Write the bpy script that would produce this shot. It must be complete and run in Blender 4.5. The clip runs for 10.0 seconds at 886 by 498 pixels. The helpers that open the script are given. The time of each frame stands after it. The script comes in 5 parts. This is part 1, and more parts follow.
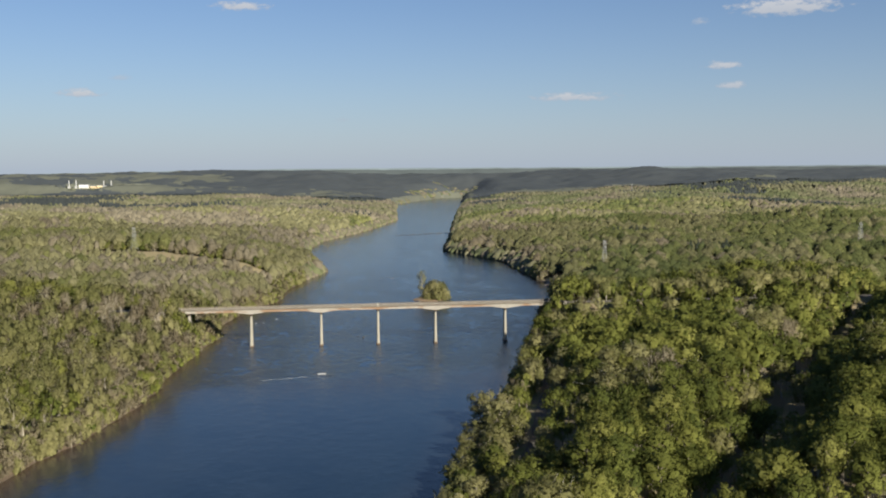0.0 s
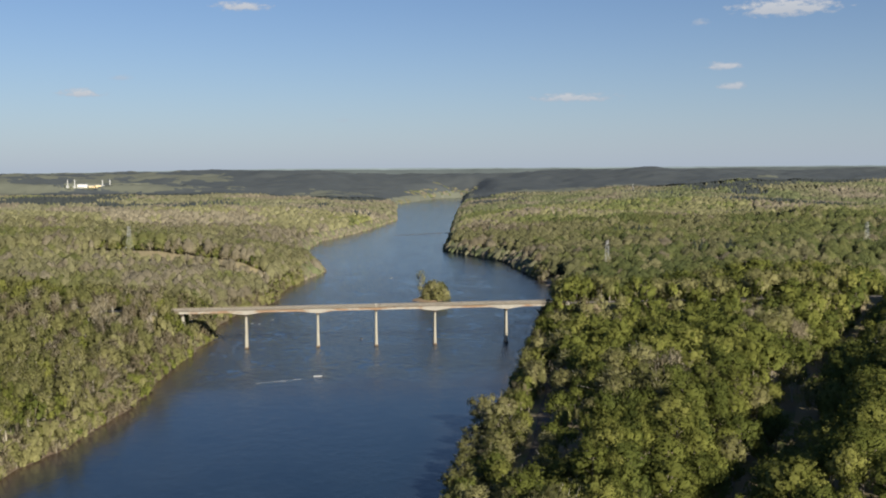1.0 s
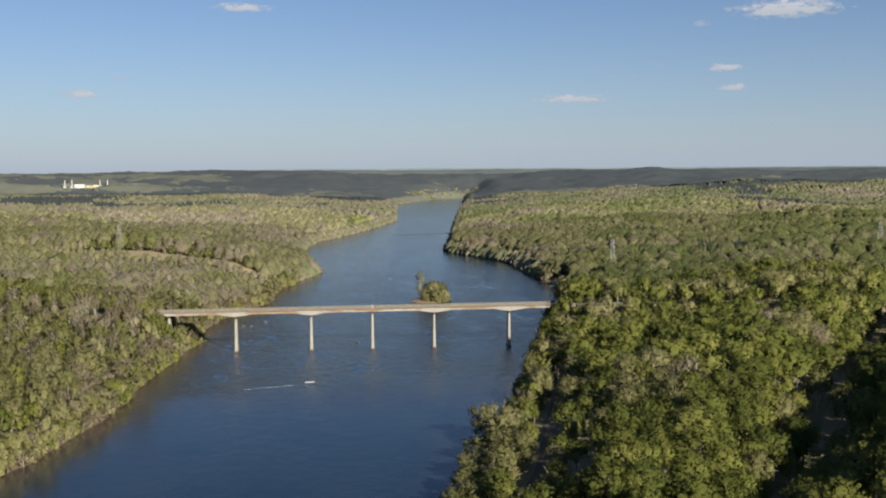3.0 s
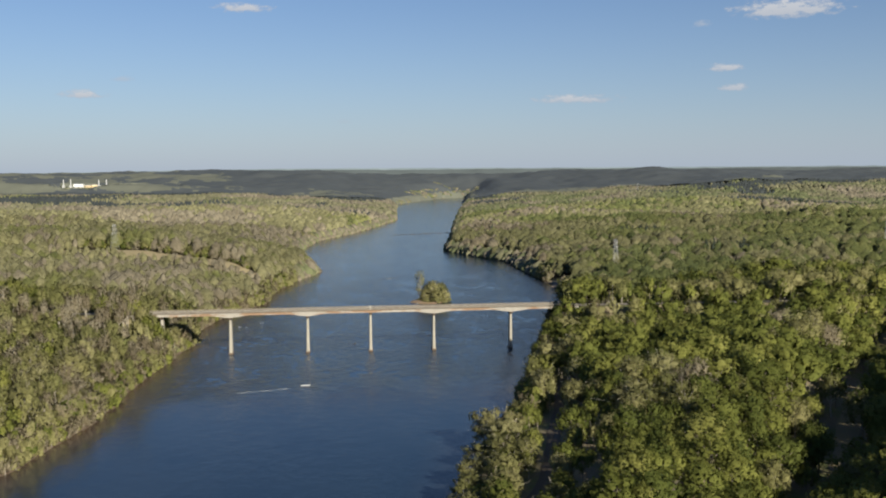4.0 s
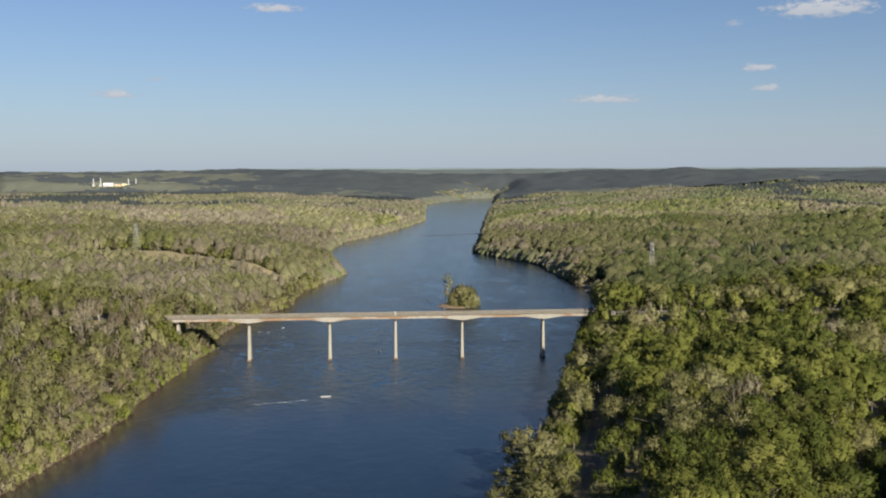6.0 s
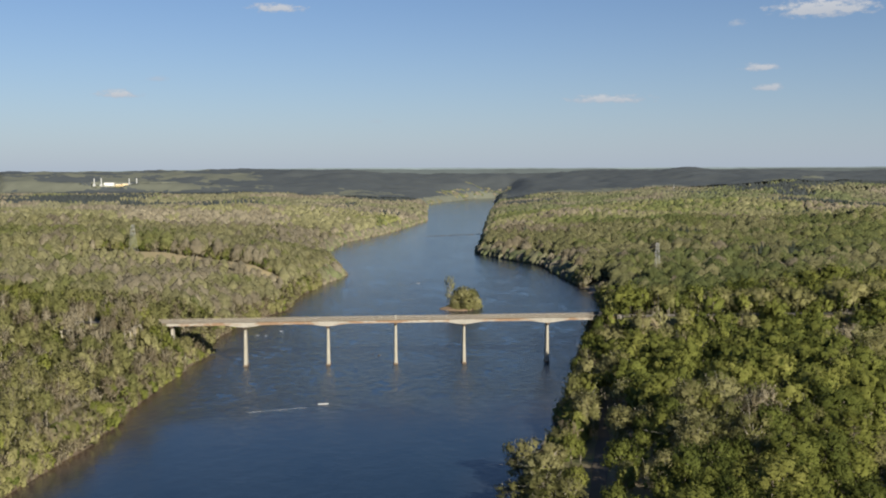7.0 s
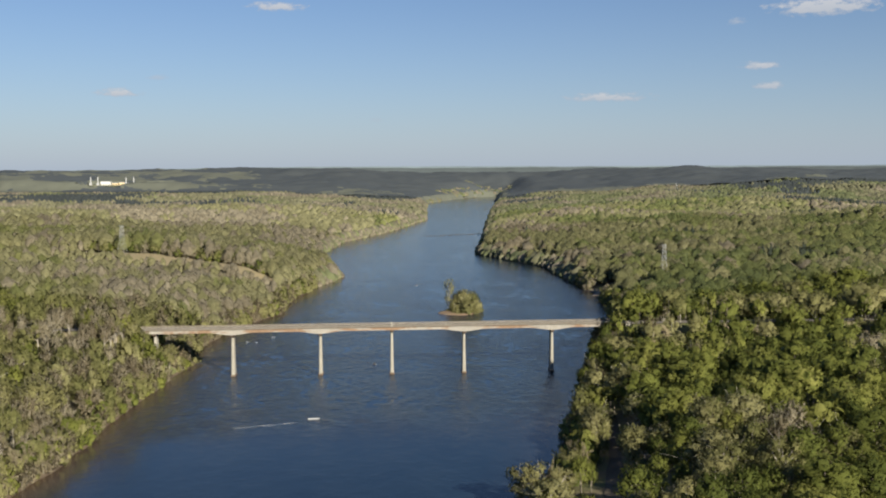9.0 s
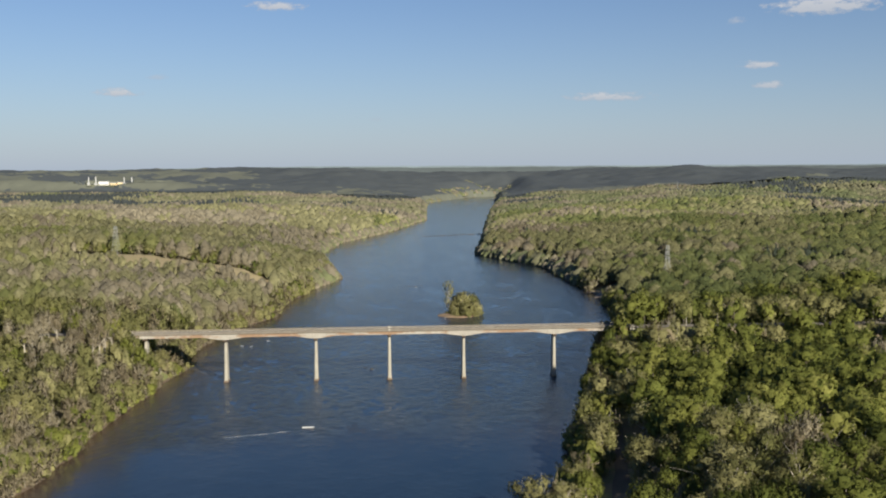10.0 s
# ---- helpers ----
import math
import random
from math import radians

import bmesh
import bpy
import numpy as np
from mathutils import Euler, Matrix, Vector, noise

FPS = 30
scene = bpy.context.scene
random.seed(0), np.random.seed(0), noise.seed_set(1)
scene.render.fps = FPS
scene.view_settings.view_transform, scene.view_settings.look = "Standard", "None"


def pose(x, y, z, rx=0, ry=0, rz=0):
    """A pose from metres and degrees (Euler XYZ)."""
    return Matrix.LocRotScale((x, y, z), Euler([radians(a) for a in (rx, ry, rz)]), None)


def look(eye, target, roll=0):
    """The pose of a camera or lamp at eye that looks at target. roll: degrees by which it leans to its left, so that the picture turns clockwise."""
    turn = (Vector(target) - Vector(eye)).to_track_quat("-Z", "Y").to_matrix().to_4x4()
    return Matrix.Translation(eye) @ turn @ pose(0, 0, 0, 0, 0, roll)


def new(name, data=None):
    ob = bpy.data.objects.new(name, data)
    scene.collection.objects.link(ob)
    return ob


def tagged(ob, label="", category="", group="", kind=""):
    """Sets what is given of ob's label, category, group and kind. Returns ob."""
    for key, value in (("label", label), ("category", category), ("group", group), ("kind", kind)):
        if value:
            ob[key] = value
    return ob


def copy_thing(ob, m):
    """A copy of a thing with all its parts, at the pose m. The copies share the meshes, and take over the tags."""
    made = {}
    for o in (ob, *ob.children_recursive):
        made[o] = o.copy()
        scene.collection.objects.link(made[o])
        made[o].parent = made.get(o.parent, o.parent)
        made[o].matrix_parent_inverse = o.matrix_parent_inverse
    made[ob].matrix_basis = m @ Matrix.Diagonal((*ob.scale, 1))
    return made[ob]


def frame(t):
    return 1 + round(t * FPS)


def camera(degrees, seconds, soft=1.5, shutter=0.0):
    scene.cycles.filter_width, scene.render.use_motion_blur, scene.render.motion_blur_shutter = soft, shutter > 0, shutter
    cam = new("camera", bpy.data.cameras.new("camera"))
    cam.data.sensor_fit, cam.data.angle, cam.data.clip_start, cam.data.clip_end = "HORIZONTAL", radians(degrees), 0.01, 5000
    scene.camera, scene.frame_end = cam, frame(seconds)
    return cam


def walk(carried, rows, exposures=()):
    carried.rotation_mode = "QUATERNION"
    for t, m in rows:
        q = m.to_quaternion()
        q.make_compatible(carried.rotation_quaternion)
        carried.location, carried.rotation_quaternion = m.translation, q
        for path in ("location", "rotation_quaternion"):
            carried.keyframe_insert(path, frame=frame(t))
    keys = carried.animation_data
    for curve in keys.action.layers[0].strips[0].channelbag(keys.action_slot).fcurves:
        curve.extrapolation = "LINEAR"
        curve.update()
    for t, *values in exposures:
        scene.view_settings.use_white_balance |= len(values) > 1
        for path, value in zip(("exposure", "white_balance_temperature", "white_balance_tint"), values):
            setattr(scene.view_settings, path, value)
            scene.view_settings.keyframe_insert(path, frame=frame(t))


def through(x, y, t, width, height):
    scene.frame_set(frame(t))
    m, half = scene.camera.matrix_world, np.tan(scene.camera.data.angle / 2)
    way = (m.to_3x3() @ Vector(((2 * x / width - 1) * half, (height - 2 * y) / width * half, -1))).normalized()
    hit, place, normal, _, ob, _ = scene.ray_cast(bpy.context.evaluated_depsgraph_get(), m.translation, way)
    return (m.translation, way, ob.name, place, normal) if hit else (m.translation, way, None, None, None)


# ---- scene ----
cam = camera(48.4, 10.0, 1.95)
PATH = [
    (0, (-21.77, -694.59, 124.10), (-11.995, -595.404, 115.900), -0.40),
    (0.5, (-20.77, -686.59, 122.98), (-11.007, -587.409, 114.796), -0.36),
    (1, (-19.78, -678.59, 121.87), (-10.029, -579.398, 113.722), -0.33),
    (1.5, (-18.80, -670.56, 120.78), (-9.055, -571.368, 112.664), -0.35),
    (2, (-17.85, -662.53, 119.73), (-8.124, -563.328, 111.653), -0.34),
    (2.5, (-16.90, -654.50, 118.70), (-7.196, -555.297, 110.662), -0.32),
    (4, (-14.00, -630.74, 115.93), (-4.374, -531.532, 107.917), -0.30),
    (4.5, (-13.16, -622.81, 115.58), (-3.529, -523.601, 107.548), -0.28),
    (5, (-12.35, -614.87, 115.38), (-2.724, -515.659, 107.382), -0.23),
    (5.1, (-12.20, -613.28, 115.36), (-3.169, -514.016, 107.377), -0.21),
    (5.2, (-12.04, -611.69, 115.34), (-4.525, -512.291, 107.397), -0.17),
    (5.3, (-11.89, -610.11, 115.31), (-4.482, -510.693, 107.378), -0.17),
    (5.4, (-11.73, -608.52, 115.29), (-4.328, -509.105, 107.356), -0.17),
    (5.5, (-11.58, -606.93, 115.27), (-4.174, -507.517, 107.334), -0.17),
    (5.6, (-11.44, -605.34, 115.28), (-4.055, -505.929, 107.344), -0.17),
    (5.7, (-11.30, -603.76, 115.29), (-4.553, -504.307, 107.300), -0.14),
    (6, (-10.89, -598.99, 115.33), (-4.214, -499.541, 107.329), -0.14),
    (7, (-9.51, -583.12, 115.45), (-3.040, -483.657, 107.431), -0.13),
    (7.5, (-8.83, -575.32, 115.47), (-2.355, -475.858, 107.425), -0.11),
    (8, (-8.13, -567.54, 115.49), (-1.655, -468.081, 107.398), -0.11),
    (8.5, (-7.43, -559.77, 115.51), (-0.946, -460.311, 107.404), -0.14),
    (9, (-6.71, -552.00, 115.53), (-0.245, -452.547, 107.363), -0.17),
    (9.5, (-5.99, -544.23, 115.54), (0.473, -444.774, 107.372), -0.19),
    (10, (-5.28, -536.45, 115.55), (1.210, -436.999, 107.340), -0.22),
]
EXPOSURE, KELVIN, TINT = 0.94, 6260, 10
walk(cam, [(t, look(eye, target, roll)) for t, eye, target, roll in PATH], [(0.0, EXPOSURE, KELVIN, TINT), (10.0, EXPOSURE, KELVIN, TINT)])

# ---- sky, sun, exposure ----
SUN_AZ, SUN_EL = 151.0, 25.0          # degrees clockwise from +y, degrees up
sun_dir = Vector((math.sin(radians(SUN_AZ)) * math.cos(radians(SUN_EL)),
                  math.cos(radians(SUN_AZ)) * math.cos(radians(SUN_EL)), math.sin(radians(SUN_EL))))
sun = new("sun", bpy.data.lights.new("sun", "SUN"))
sun.data.energy, sun.data.angle, sun.data.color = 5.0, radians(0.6), (1.0, 0.89, 0.71)
sun.matrix_world = look(sun_dir * 1000, (0, 0, 0))

# clouds: azimuth (degrees clockwise from +y), elevation, half width, half height, density
CLOUDS = [(-5.62, 8.98, 1.55, 0.33, 1.0), (24.64, 8.44, 2.59, 0.72, 1.1), (21.39, 5.49, 0.97, 0.29, 0.9), (21.89, 4.4, 0.83, 0.29, 0.8), (13.07, 3.91, 2.34, 0.33, 0.85), (-14.34, 4.1, 1.08, 0.31, 0.95), (20.15, 7.88, 0.48, 0.24, 0.5), (-12.19, 5.02, 0.55, 0.2, 0.4), (-0.13, 2.77, 0.41, 0.18, 0.2)]


def make_world():
    w = bpy.data.worlds.new("sky")
    scene.world = w
    w.use_nodes = True
    nt = w.node_tree
    nt.nodes.clear()
    N, L = nt.nodes.new, nt.links.new
    out, bg, sky = N("ShaderNodeOutputWorld"), N("ShaderNodeBackground"), N("ShaderNodeTexSky")
    sky.sky_type, sky.sun_disc = "NISHITA", False
    sky.sun_elevation, sky.sun_rotation = radians(SUN_EL), radians(SUN_AZ)
    sky.altitude, sky.air_density, sky.dust_density, sky.ozone_density = 100, 1.0, 0.0, 3.0
    bg.inputs["Strength"].default_value = 0.0381
    tc, sep = N("ShaderNodeTexCoord"), N("ShaderNodeSeparateXYZ")
    L(tc.outputs["Generated"], sep.inputs[0])

    def m(op, a, b=None, c=None):
        n = N("ShaderNodeMath")
        n.operation = op
        for k, v in enumerate((a, b, c)):
            if v is None:
                continue
            if isinstance(v, (int, float)):
                n.inputs[k].default_value = v
            else:
                L(v, n.inputs[k])
        return n.outputs[0]

    az = m("MULTIPLY", m("ARCTAN2", sep.outputs[0], sep.outputs[1]), 180 / math.pi)
    el = m("MULTIPLY", m("ARCSINE", sep.outputs[2]), 180 / math.pi)
    vec = N("ShaderNodeCombineXYZ")
    L(az, vec.inputs[0])
    L(m("MULTIPLY", el, 2.2), vec.inputs[1])
    tex = N("ShaderNodeTexNoise")
    tex.inputs["Scale"].default_value, tex.inputs["Detail"].default_value, tex.inputs["Roughness"].default_value = 1.6, 6, 0.62
    L(vec.outputs[0], tex.inputs["Vector"])
    puff = m("MULTIPLY", m("SUBTRACT", tex.outputs["Fac"], 0.5), 2.6)
    total, shade = None, None
    for a, e, wu, wv, dens in CLOUDS:
        u, v = m("DIVIDE", m("SUBTRACT", az, a), wu), m("DIVIDE", m("SUBTRACT", el, e), wv)
        # flat base: the lower half falls off faster than the top
        v2 = m("MULTIPLY", v, m("ADD", 1.0, m("MULTIPLY", m("LESS_THAN", v, 0.0), 0.9)))
        r = m("SQRT", m("ADD", m("MULTIPLY", u, u), m("MULTIPLY", v2, v2)))
        k = m("MULTIPLY", m("SUBTRACT", m("ADD", 1.12, puff), r), 1.3 * dens)
        n = N("ShaderNodeClamp")
        L(k, n.inputs[0])
        n.inputs["Max"].default_value = min(0.92, dens)
        one = n.outputs[0]
        low = m("MULTIPLY", m("ADD", m("MULTIPLY", v, 0.5), 0.6), one)
        total = one if total is None else m("MAXIMUM", total, one)
        shade = low if shade is None else m("MAXIMUM", shade, low)
    # cloud colour: grey-violet underside, warm white sunlit top
    cc = N("ShaderNodeMix")
    cc.data_type = "RGBA"
    L(shade, cc.inputs[0])
    cc.inputs[6].default_value, cc.inputs[7].default_value = CLOUD_LOW, CLOUD_TOP
    # the air near the horizon is milkier
    tint = N("ShaderNodeMix")
    tint.data_type = "RGBA"
    tint.blend_type = "MULTIPLY"
    tint.inputs[0].default_value = 1.0
    L(sky.outputs[0], tint.inputs[6])
    tint.inputs[7].default_value = SKY_TINT
    milk = N("ShaderNodeMix")
    milk.data_type = "RGBA"
    L(m("MULTIPLY", m("POWER", 2.718, m("MULTIPLY", m("MAXIMUM", el, 0.0), -1 / HAZE[0])), HAZE[1]), milk.inputs[0])
    L(tint.outputs[2], milk.inputs[6])
    milk.inputs[7].default_value = HAZE[2]
    mix = N("ShaderNodeMix")
    mix.data_type = "RGBA"
    L(total, mix.inputs[0])
    L(milk.outputs[2], mix.inputs[6])
    L(cc.outputs[2], mix.inputs[7])
    L(mix.outputs[2], bg.inputs[0])
    L(bg.outputs[0], out.inputs[0])


SKY_TINT = (0.90, 0.96, 1.12, 1)
HAZE = (5.0, 0.88, (5.2, 6.1, 7.4, 1))     # degrees of height, share, colour of the milky air
CLOUD_LOW, CLOUD_TOP = (5.8, 6.2, 7.0, 1), (8.9, 8.9, 8.9, 1)
make_world()


# ---- materials ----
def material(name):
    mat = bpy.data.materials.new(name)
    mat.use_nodes = True
    nt = mat.node_tree
    return mat, nt, nt.nodes["Principled BSDF"]


def put(nt, kind, **values):
    n = nt.nodes.new(kind)
    for k, v in values.items():
        n.inputs[k.replace("_", " ")].default_value = v
    return n


def ramp(nt, stops, fac=None):
    n = nt.nodes.new("ShaderNodeValToRGB")
    while len(n.color_ramp.elements) < len(stops):
        n.color_ramp.elements.new(0.5)
    for e, (p, c) in zip(n.color_ramp.elements, stops):
        e.position, e.color = p, (*c, 1)
    if fac is not None:
        nt.links.new(fac, n.inputs[0])
    return n.outputs[0]


def calc(nt, op, a, b):
    n = nt.nodes.new("ShaderNodeMath")
    n.operation = op
    for k, v in enumerate((a, b)):
        if isinstance(v, (int, float)):
            n.inputs[k].default_value = v
        else:
            nt.links.new(v, n.inputs[k])
    return n.outputs[0]


def blend(nt, fac, a, b, mode="MIX"):
    n = nt.nodes.new("ShaderNodeMix")
    n.data_type, n.blend_type = "RGBA", mode
    for k, v in ((0, fac), (6, a), (7, b)):
        if isinstance(v, (int, float)):
            n.inputs[k].default_value = v
        elif isinstance(v, tuple):
            n.inputs[k].default_value = (*v, 1)
        else:
            nt.links.new(v, n.inputs[k])
    return n.outputs[2]


def position(nt):
    return nt.nodes.new("ShaderNodeNewGeometry").outputs["Position"]


def noise_at(nt, vector, scale, detail=4, rough=0.6):
    n = put(nt, "ShaderNodeTexNoise", Scale=scale, Detail=detail, Roughness=rough)
    nt.links.new(vector, n.inputs["Vector"])
    return n.outputs["Fac"]


def bump(nt, bsdf, height, strength, distance):
    n = put(nt, "ShaderNodeBump", Strength=strength, Distance=distance)
    nt.links.new(height, n.inputs["Height"])
    nt.links.new(n.outputs[0], bsdf.inputs["Normal"])


def foliage(name, stops, through=0.3, rough=0.75, cut=None, upright=1.0, mixed=1.0, own_tone=True, relief=True):
    """Leaves or twigs: a tone for the tree (its tint), another for each spray, and light that comes through."""
    mat, nt, b = material(name)
    info, geo = nt.nodes.new("ShaderNodeObjectInfo"), nt.nodes.new("ShaderNodeNewGeometry")
    att = nt.nodes.new("ShaderNodeAttribute")
    att.attribute_name = "tint"
    tone = calc(nt, "FRACT", calc(nt, "ADD", att.outputs["Fac"], calc(nt, "MULTIPLY", info.outputs["Random"], 1.0 if own_tone else 0.0)), 0)
    tone = calc(nt, "ADD", calc(nt, "MULTIPLY", tone, 0.8), calc(nt, "MULTIPLY", geo.outputs["Random Per Island"], 0.2))
    tone = calc(nt, "ADD", calc(nt, "MULTIPLY", tone, mixed), 0.5 - 0.5 * mixed)
    col = ramp(nt, stops, tone)
    wide = noise_at(nt, geo.outputs["Position"], 0.012, 3)
    col = blend(nt, calc(nt, "MULTIPLY", wide, 0.35), col, tuple(0.72 * v for v in stops[len(stops) // 2][1]))
    nt.links.new(col, b.inputs["Base Color"])
    b.inputs["Roughness"].default_value = rough
    b.inputs["Specular IOR Level"].default_value = 0.12
    if cut is None and relief:
        bump(nt, b, noise_at(nt, geo.outputs["Position"], 0.9, 4, 0.7), 0.8, 0.7)
    tr = nt.nodes.new("ShaderNodeBsdfTranslucent")
    nt.links.new(col, tr.inputs["Color"])
    mix = nt.nodes.new("ShaderNodeMixShader")
    mix.inputs[0].default_value = through
    nt.links.new(b.outputs[0], mix.inputs[1])
    nt.links.new(tr.outputs[0], mix.inputs[2])
    last = mix
    if cut:
        # sprays have a ragged outline and gaps between their leaves
        scale, share = cut
        stretch = nt.nodes.new("ShaderNodeMapping")
        stretch.inputs["Scale"].default_value = (1, 1, upright)
        nt.links.new(geo.outputs["Position"], stretch.inputs["Vector"])
        gap = noise_at(nt, stretch.outputs[0], scale, 2, 0.6)
        clear = nt.nodes.new("ShaderNodeBsdfTransparent")
        last = nt.nodes.new("ShaderNodeMixShader")
        nt.links.new(ramp(nt, [(share - 0.02, (0, 0, 0)), (share + 0.02, (1, 1, 1))], gap), last.inputs[0])
        nt.links.new(mix.outputs[0], last.inputs[1])
        nt.links.new(clear.outputs[0], last.inputs[2])
    nt.links.new(last.outputs[0], nt.nodes["Material Output"].inputs[0])
    return mat


GREENS = [(0.0, (0.050, 0.070, 0.018)), (0.3, (0.101, 0.121, 0.028)), (0.7, (0.166, 0.180, 0.042)), (1.0, (0.272, 0.272, 0.080))]
OLIVES = [(0.0, (0.128, 0.140, 0.046)), (0.4, (0.176, 0.176, 0.068)), (0.75, (0.240, 0.229, 0.100)), (1.0, (0.308, 0.300, 0.144))]
GREYS = [(0.0, (0.150, 0.122, 0.074)), (0.5, (0.215, 0.188, 0.124)), (1.0, (0.300, 0.272, 0.190))]
DARKS = [(0.0, (0.046, 0.058, 0.042)), (0.5, (0.056, 0.070, 0.050)), (1.0, (0.070, 0.086, 0.058))]
NEEDLE = [(0.0, (0.040, 0.056, 0.024)), (1.0, (0.066, 0.086, 0.036))]
# aerial haze is mixed into the FAR ramps: bluer and closer in tone
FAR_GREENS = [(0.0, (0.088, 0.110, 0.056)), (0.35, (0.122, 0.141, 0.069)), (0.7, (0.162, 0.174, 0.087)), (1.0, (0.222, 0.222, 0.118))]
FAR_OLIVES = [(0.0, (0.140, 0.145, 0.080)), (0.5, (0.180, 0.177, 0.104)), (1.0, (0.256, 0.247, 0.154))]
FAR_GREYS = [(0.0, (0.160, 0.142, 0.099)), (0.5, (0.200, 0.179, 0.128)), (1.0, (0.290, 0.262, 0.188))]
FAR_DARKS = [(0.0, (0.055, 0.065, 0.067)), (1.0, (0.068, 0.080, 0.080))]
# the LAST ramps hold more haze; LAST_DARKS also hold cloud shade
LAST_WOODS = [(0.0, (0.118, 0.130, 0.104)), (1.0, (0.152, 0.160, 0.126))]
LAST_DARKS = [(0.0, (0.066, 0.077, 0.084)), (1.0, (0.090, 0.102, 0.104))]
# each kind has sprays with gaps between their leaves and a denser heart
LEAVES = {"green": (foliage("fresh_leaves", GREENS, 0.45, cut=(3.4, 0.53), upright=0.55), foliage("fresh_heart", GREENS, 0.3, cut=(1.8, 0.6))),
          "olive": (foliage("budding_leaves", OLIVES, 0.45, cut=(3.8, 0.51), upright=0.4), foliage("budding_heart", OLIVES, 0.3, cut=(1.8, 0.58))),
          "bare": (foliage("bare_twigs", GREYS, 0.25, 0.9, cut=(5.0, 0.50), upright=0.2), foliage("twig_heart", GREYS, 0.2, 0.9, cut=(2.4, 0.47), upright=0.25)),
          "pine": (foliage("pine_needles", NEEDLE, 0.2, cut=(2.4, 0.53)), foliage("pine_heart", NEEDLE, 0.1))}


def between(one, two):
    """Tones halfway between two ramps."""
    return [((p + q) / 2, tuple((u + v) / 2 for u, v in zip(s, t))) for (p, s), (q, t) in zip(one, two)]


# middle-distance broadleaves take half of the haze in the FAR ramps
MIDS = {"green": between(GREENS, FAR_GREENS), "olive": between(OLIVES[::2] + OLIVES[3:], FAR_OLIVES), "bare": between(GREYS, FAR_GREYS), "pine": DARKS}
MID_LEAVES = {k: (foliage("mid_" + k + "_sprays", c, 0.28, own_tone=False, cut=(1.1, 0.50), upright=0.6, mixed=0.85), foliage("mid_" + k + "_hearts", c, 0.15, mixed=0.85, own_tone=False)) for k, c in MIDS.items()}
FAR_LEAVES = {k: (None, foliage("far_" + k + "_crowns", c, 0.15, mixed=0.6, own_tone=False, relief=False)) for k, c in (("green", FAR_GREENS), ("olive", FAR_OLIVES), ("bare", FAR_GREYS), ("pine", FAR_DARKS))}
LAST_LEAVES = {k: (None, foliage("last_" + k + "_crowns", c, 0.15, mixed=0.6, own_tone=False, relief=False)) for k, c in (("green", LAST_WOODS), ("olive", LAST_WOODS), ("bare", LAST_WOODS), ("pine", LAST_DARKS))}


def bark_material(name, dark, light):
    mat, nt, b = material(name)
    p = position(nt)
    n1, n2 = noise_at(nt, p, 0.5, 3), noise_at(nt, p, 6.0, 5)
    col = ramp(nt, [(0.25, dark), (0.75, light)], calc(nt, "ADD", calc(nt, "MULTIPLY", n1, 0.5), calc(nt, "MULTIPLY", n2, 0.5)))
    nt.links.new(col, b.inputs["Base Color"])
    b.inputs["Roughness"].default_value = 0.9
    bump(nt, b, n2, 0.5, 0.05)
    return mat


BARK = bark_material("grey_bark", (0.10, 0.085, 0.065), (0.27, 0.24, 0.19))
BARK_PALE = bark_material("pale_bark", (0.22, 0.20, 0.16), (0.42, 0.39, 0.32))


def ground_material():
    mat, nt, b = material("forest_floor")
    p = position(nt)
    big, mid, fine = noise_at(nt, p, 0.006, 3), noise_at(nt, p, 0.06, 4), noise_at(nt, p, 1.1, 5)
    litter = ramp(nt, [(0.3, (0.14, 0.11, 0.065)), (0.55, (0.21, 0.17, 0.105)), (0.75, (0.27, 0.225, 0.145))],
                  calc(nt, "ADD", calc(nt, "MULTIPLY", mid, 0.5), calc(nt, "MULTIPLY", fine, 0.5)))
    green = ramp(nt, [(0.3, (0.09, 0.11, 0.03)), (0.7, (0.16, 0.17, 0.055))], fine)
    col = blend(nt, ramp(nt, [(0.45, (0, 0, 0)), (0.62, (1, 1, 1))], mid), litter, green)
    # clay and roots at the water's edge
    sep = nt.nodes.new("ShaderNodeSeparateXYZ")
    nt.links.new(p, sep.inputs[0])
    edge = ramp(nt, [(0.0, (1, 1, 1)), (1.0, (0, 0, 0))], calc(nt, "MULTIPLY", calc(nt, "SUBTRACT", calc(nt, "ADD", sep.outputs[2], fine), 1.1), 1.5))
    clay = ramp(nt, [(0.35, (0.06, 0.044, 0.028)), (0.7, (0.125, 0.092, 0.06))], fine)
    young = ramp(nt, [(0.3, (0.07, 0.085, 0.045)), (0.7, (0.11, 0.12, 0.065))], mid)
    col = blend(nt, calc(nt, "MINIMUM", calc(nt, "MAXIMUM", calc(nt, "MULTIPLY", calc(nt, "SUBTRACT", sep.outputs[1], 1500.0), 0.001), 0.0), 0.85), col, young)
    col = blend(nt, edge, col, clay)
    nt.links.new(col, b.inputs["Base Color"])
    b.inputs["Roughness"].default_value = 0.95
    bump(nt, b, fine, 0.8, 0.4)
    return mat


def grass_material(name, dry, green):
    mat, nt, b = material(name)
    p = position(nt)
    a, f = noise_at(nt, p, 0.08, 4), noise_at(nt, p, 1.7, 5)
    col = ramp(nt, [(0.35, dry), (0.65, green)], calc(nt, "ADD", calc(nt, "MULTIPLY", a, 0.65), calc(nt, "MULTIPLY", f, 0.35)))
    nt.links.new(col, b.inputs["Base Color"])
    b.inputs["Roughness"].default_value = 0.95
    bump(nt, b, f, 0.7, 0.25)
    return mat


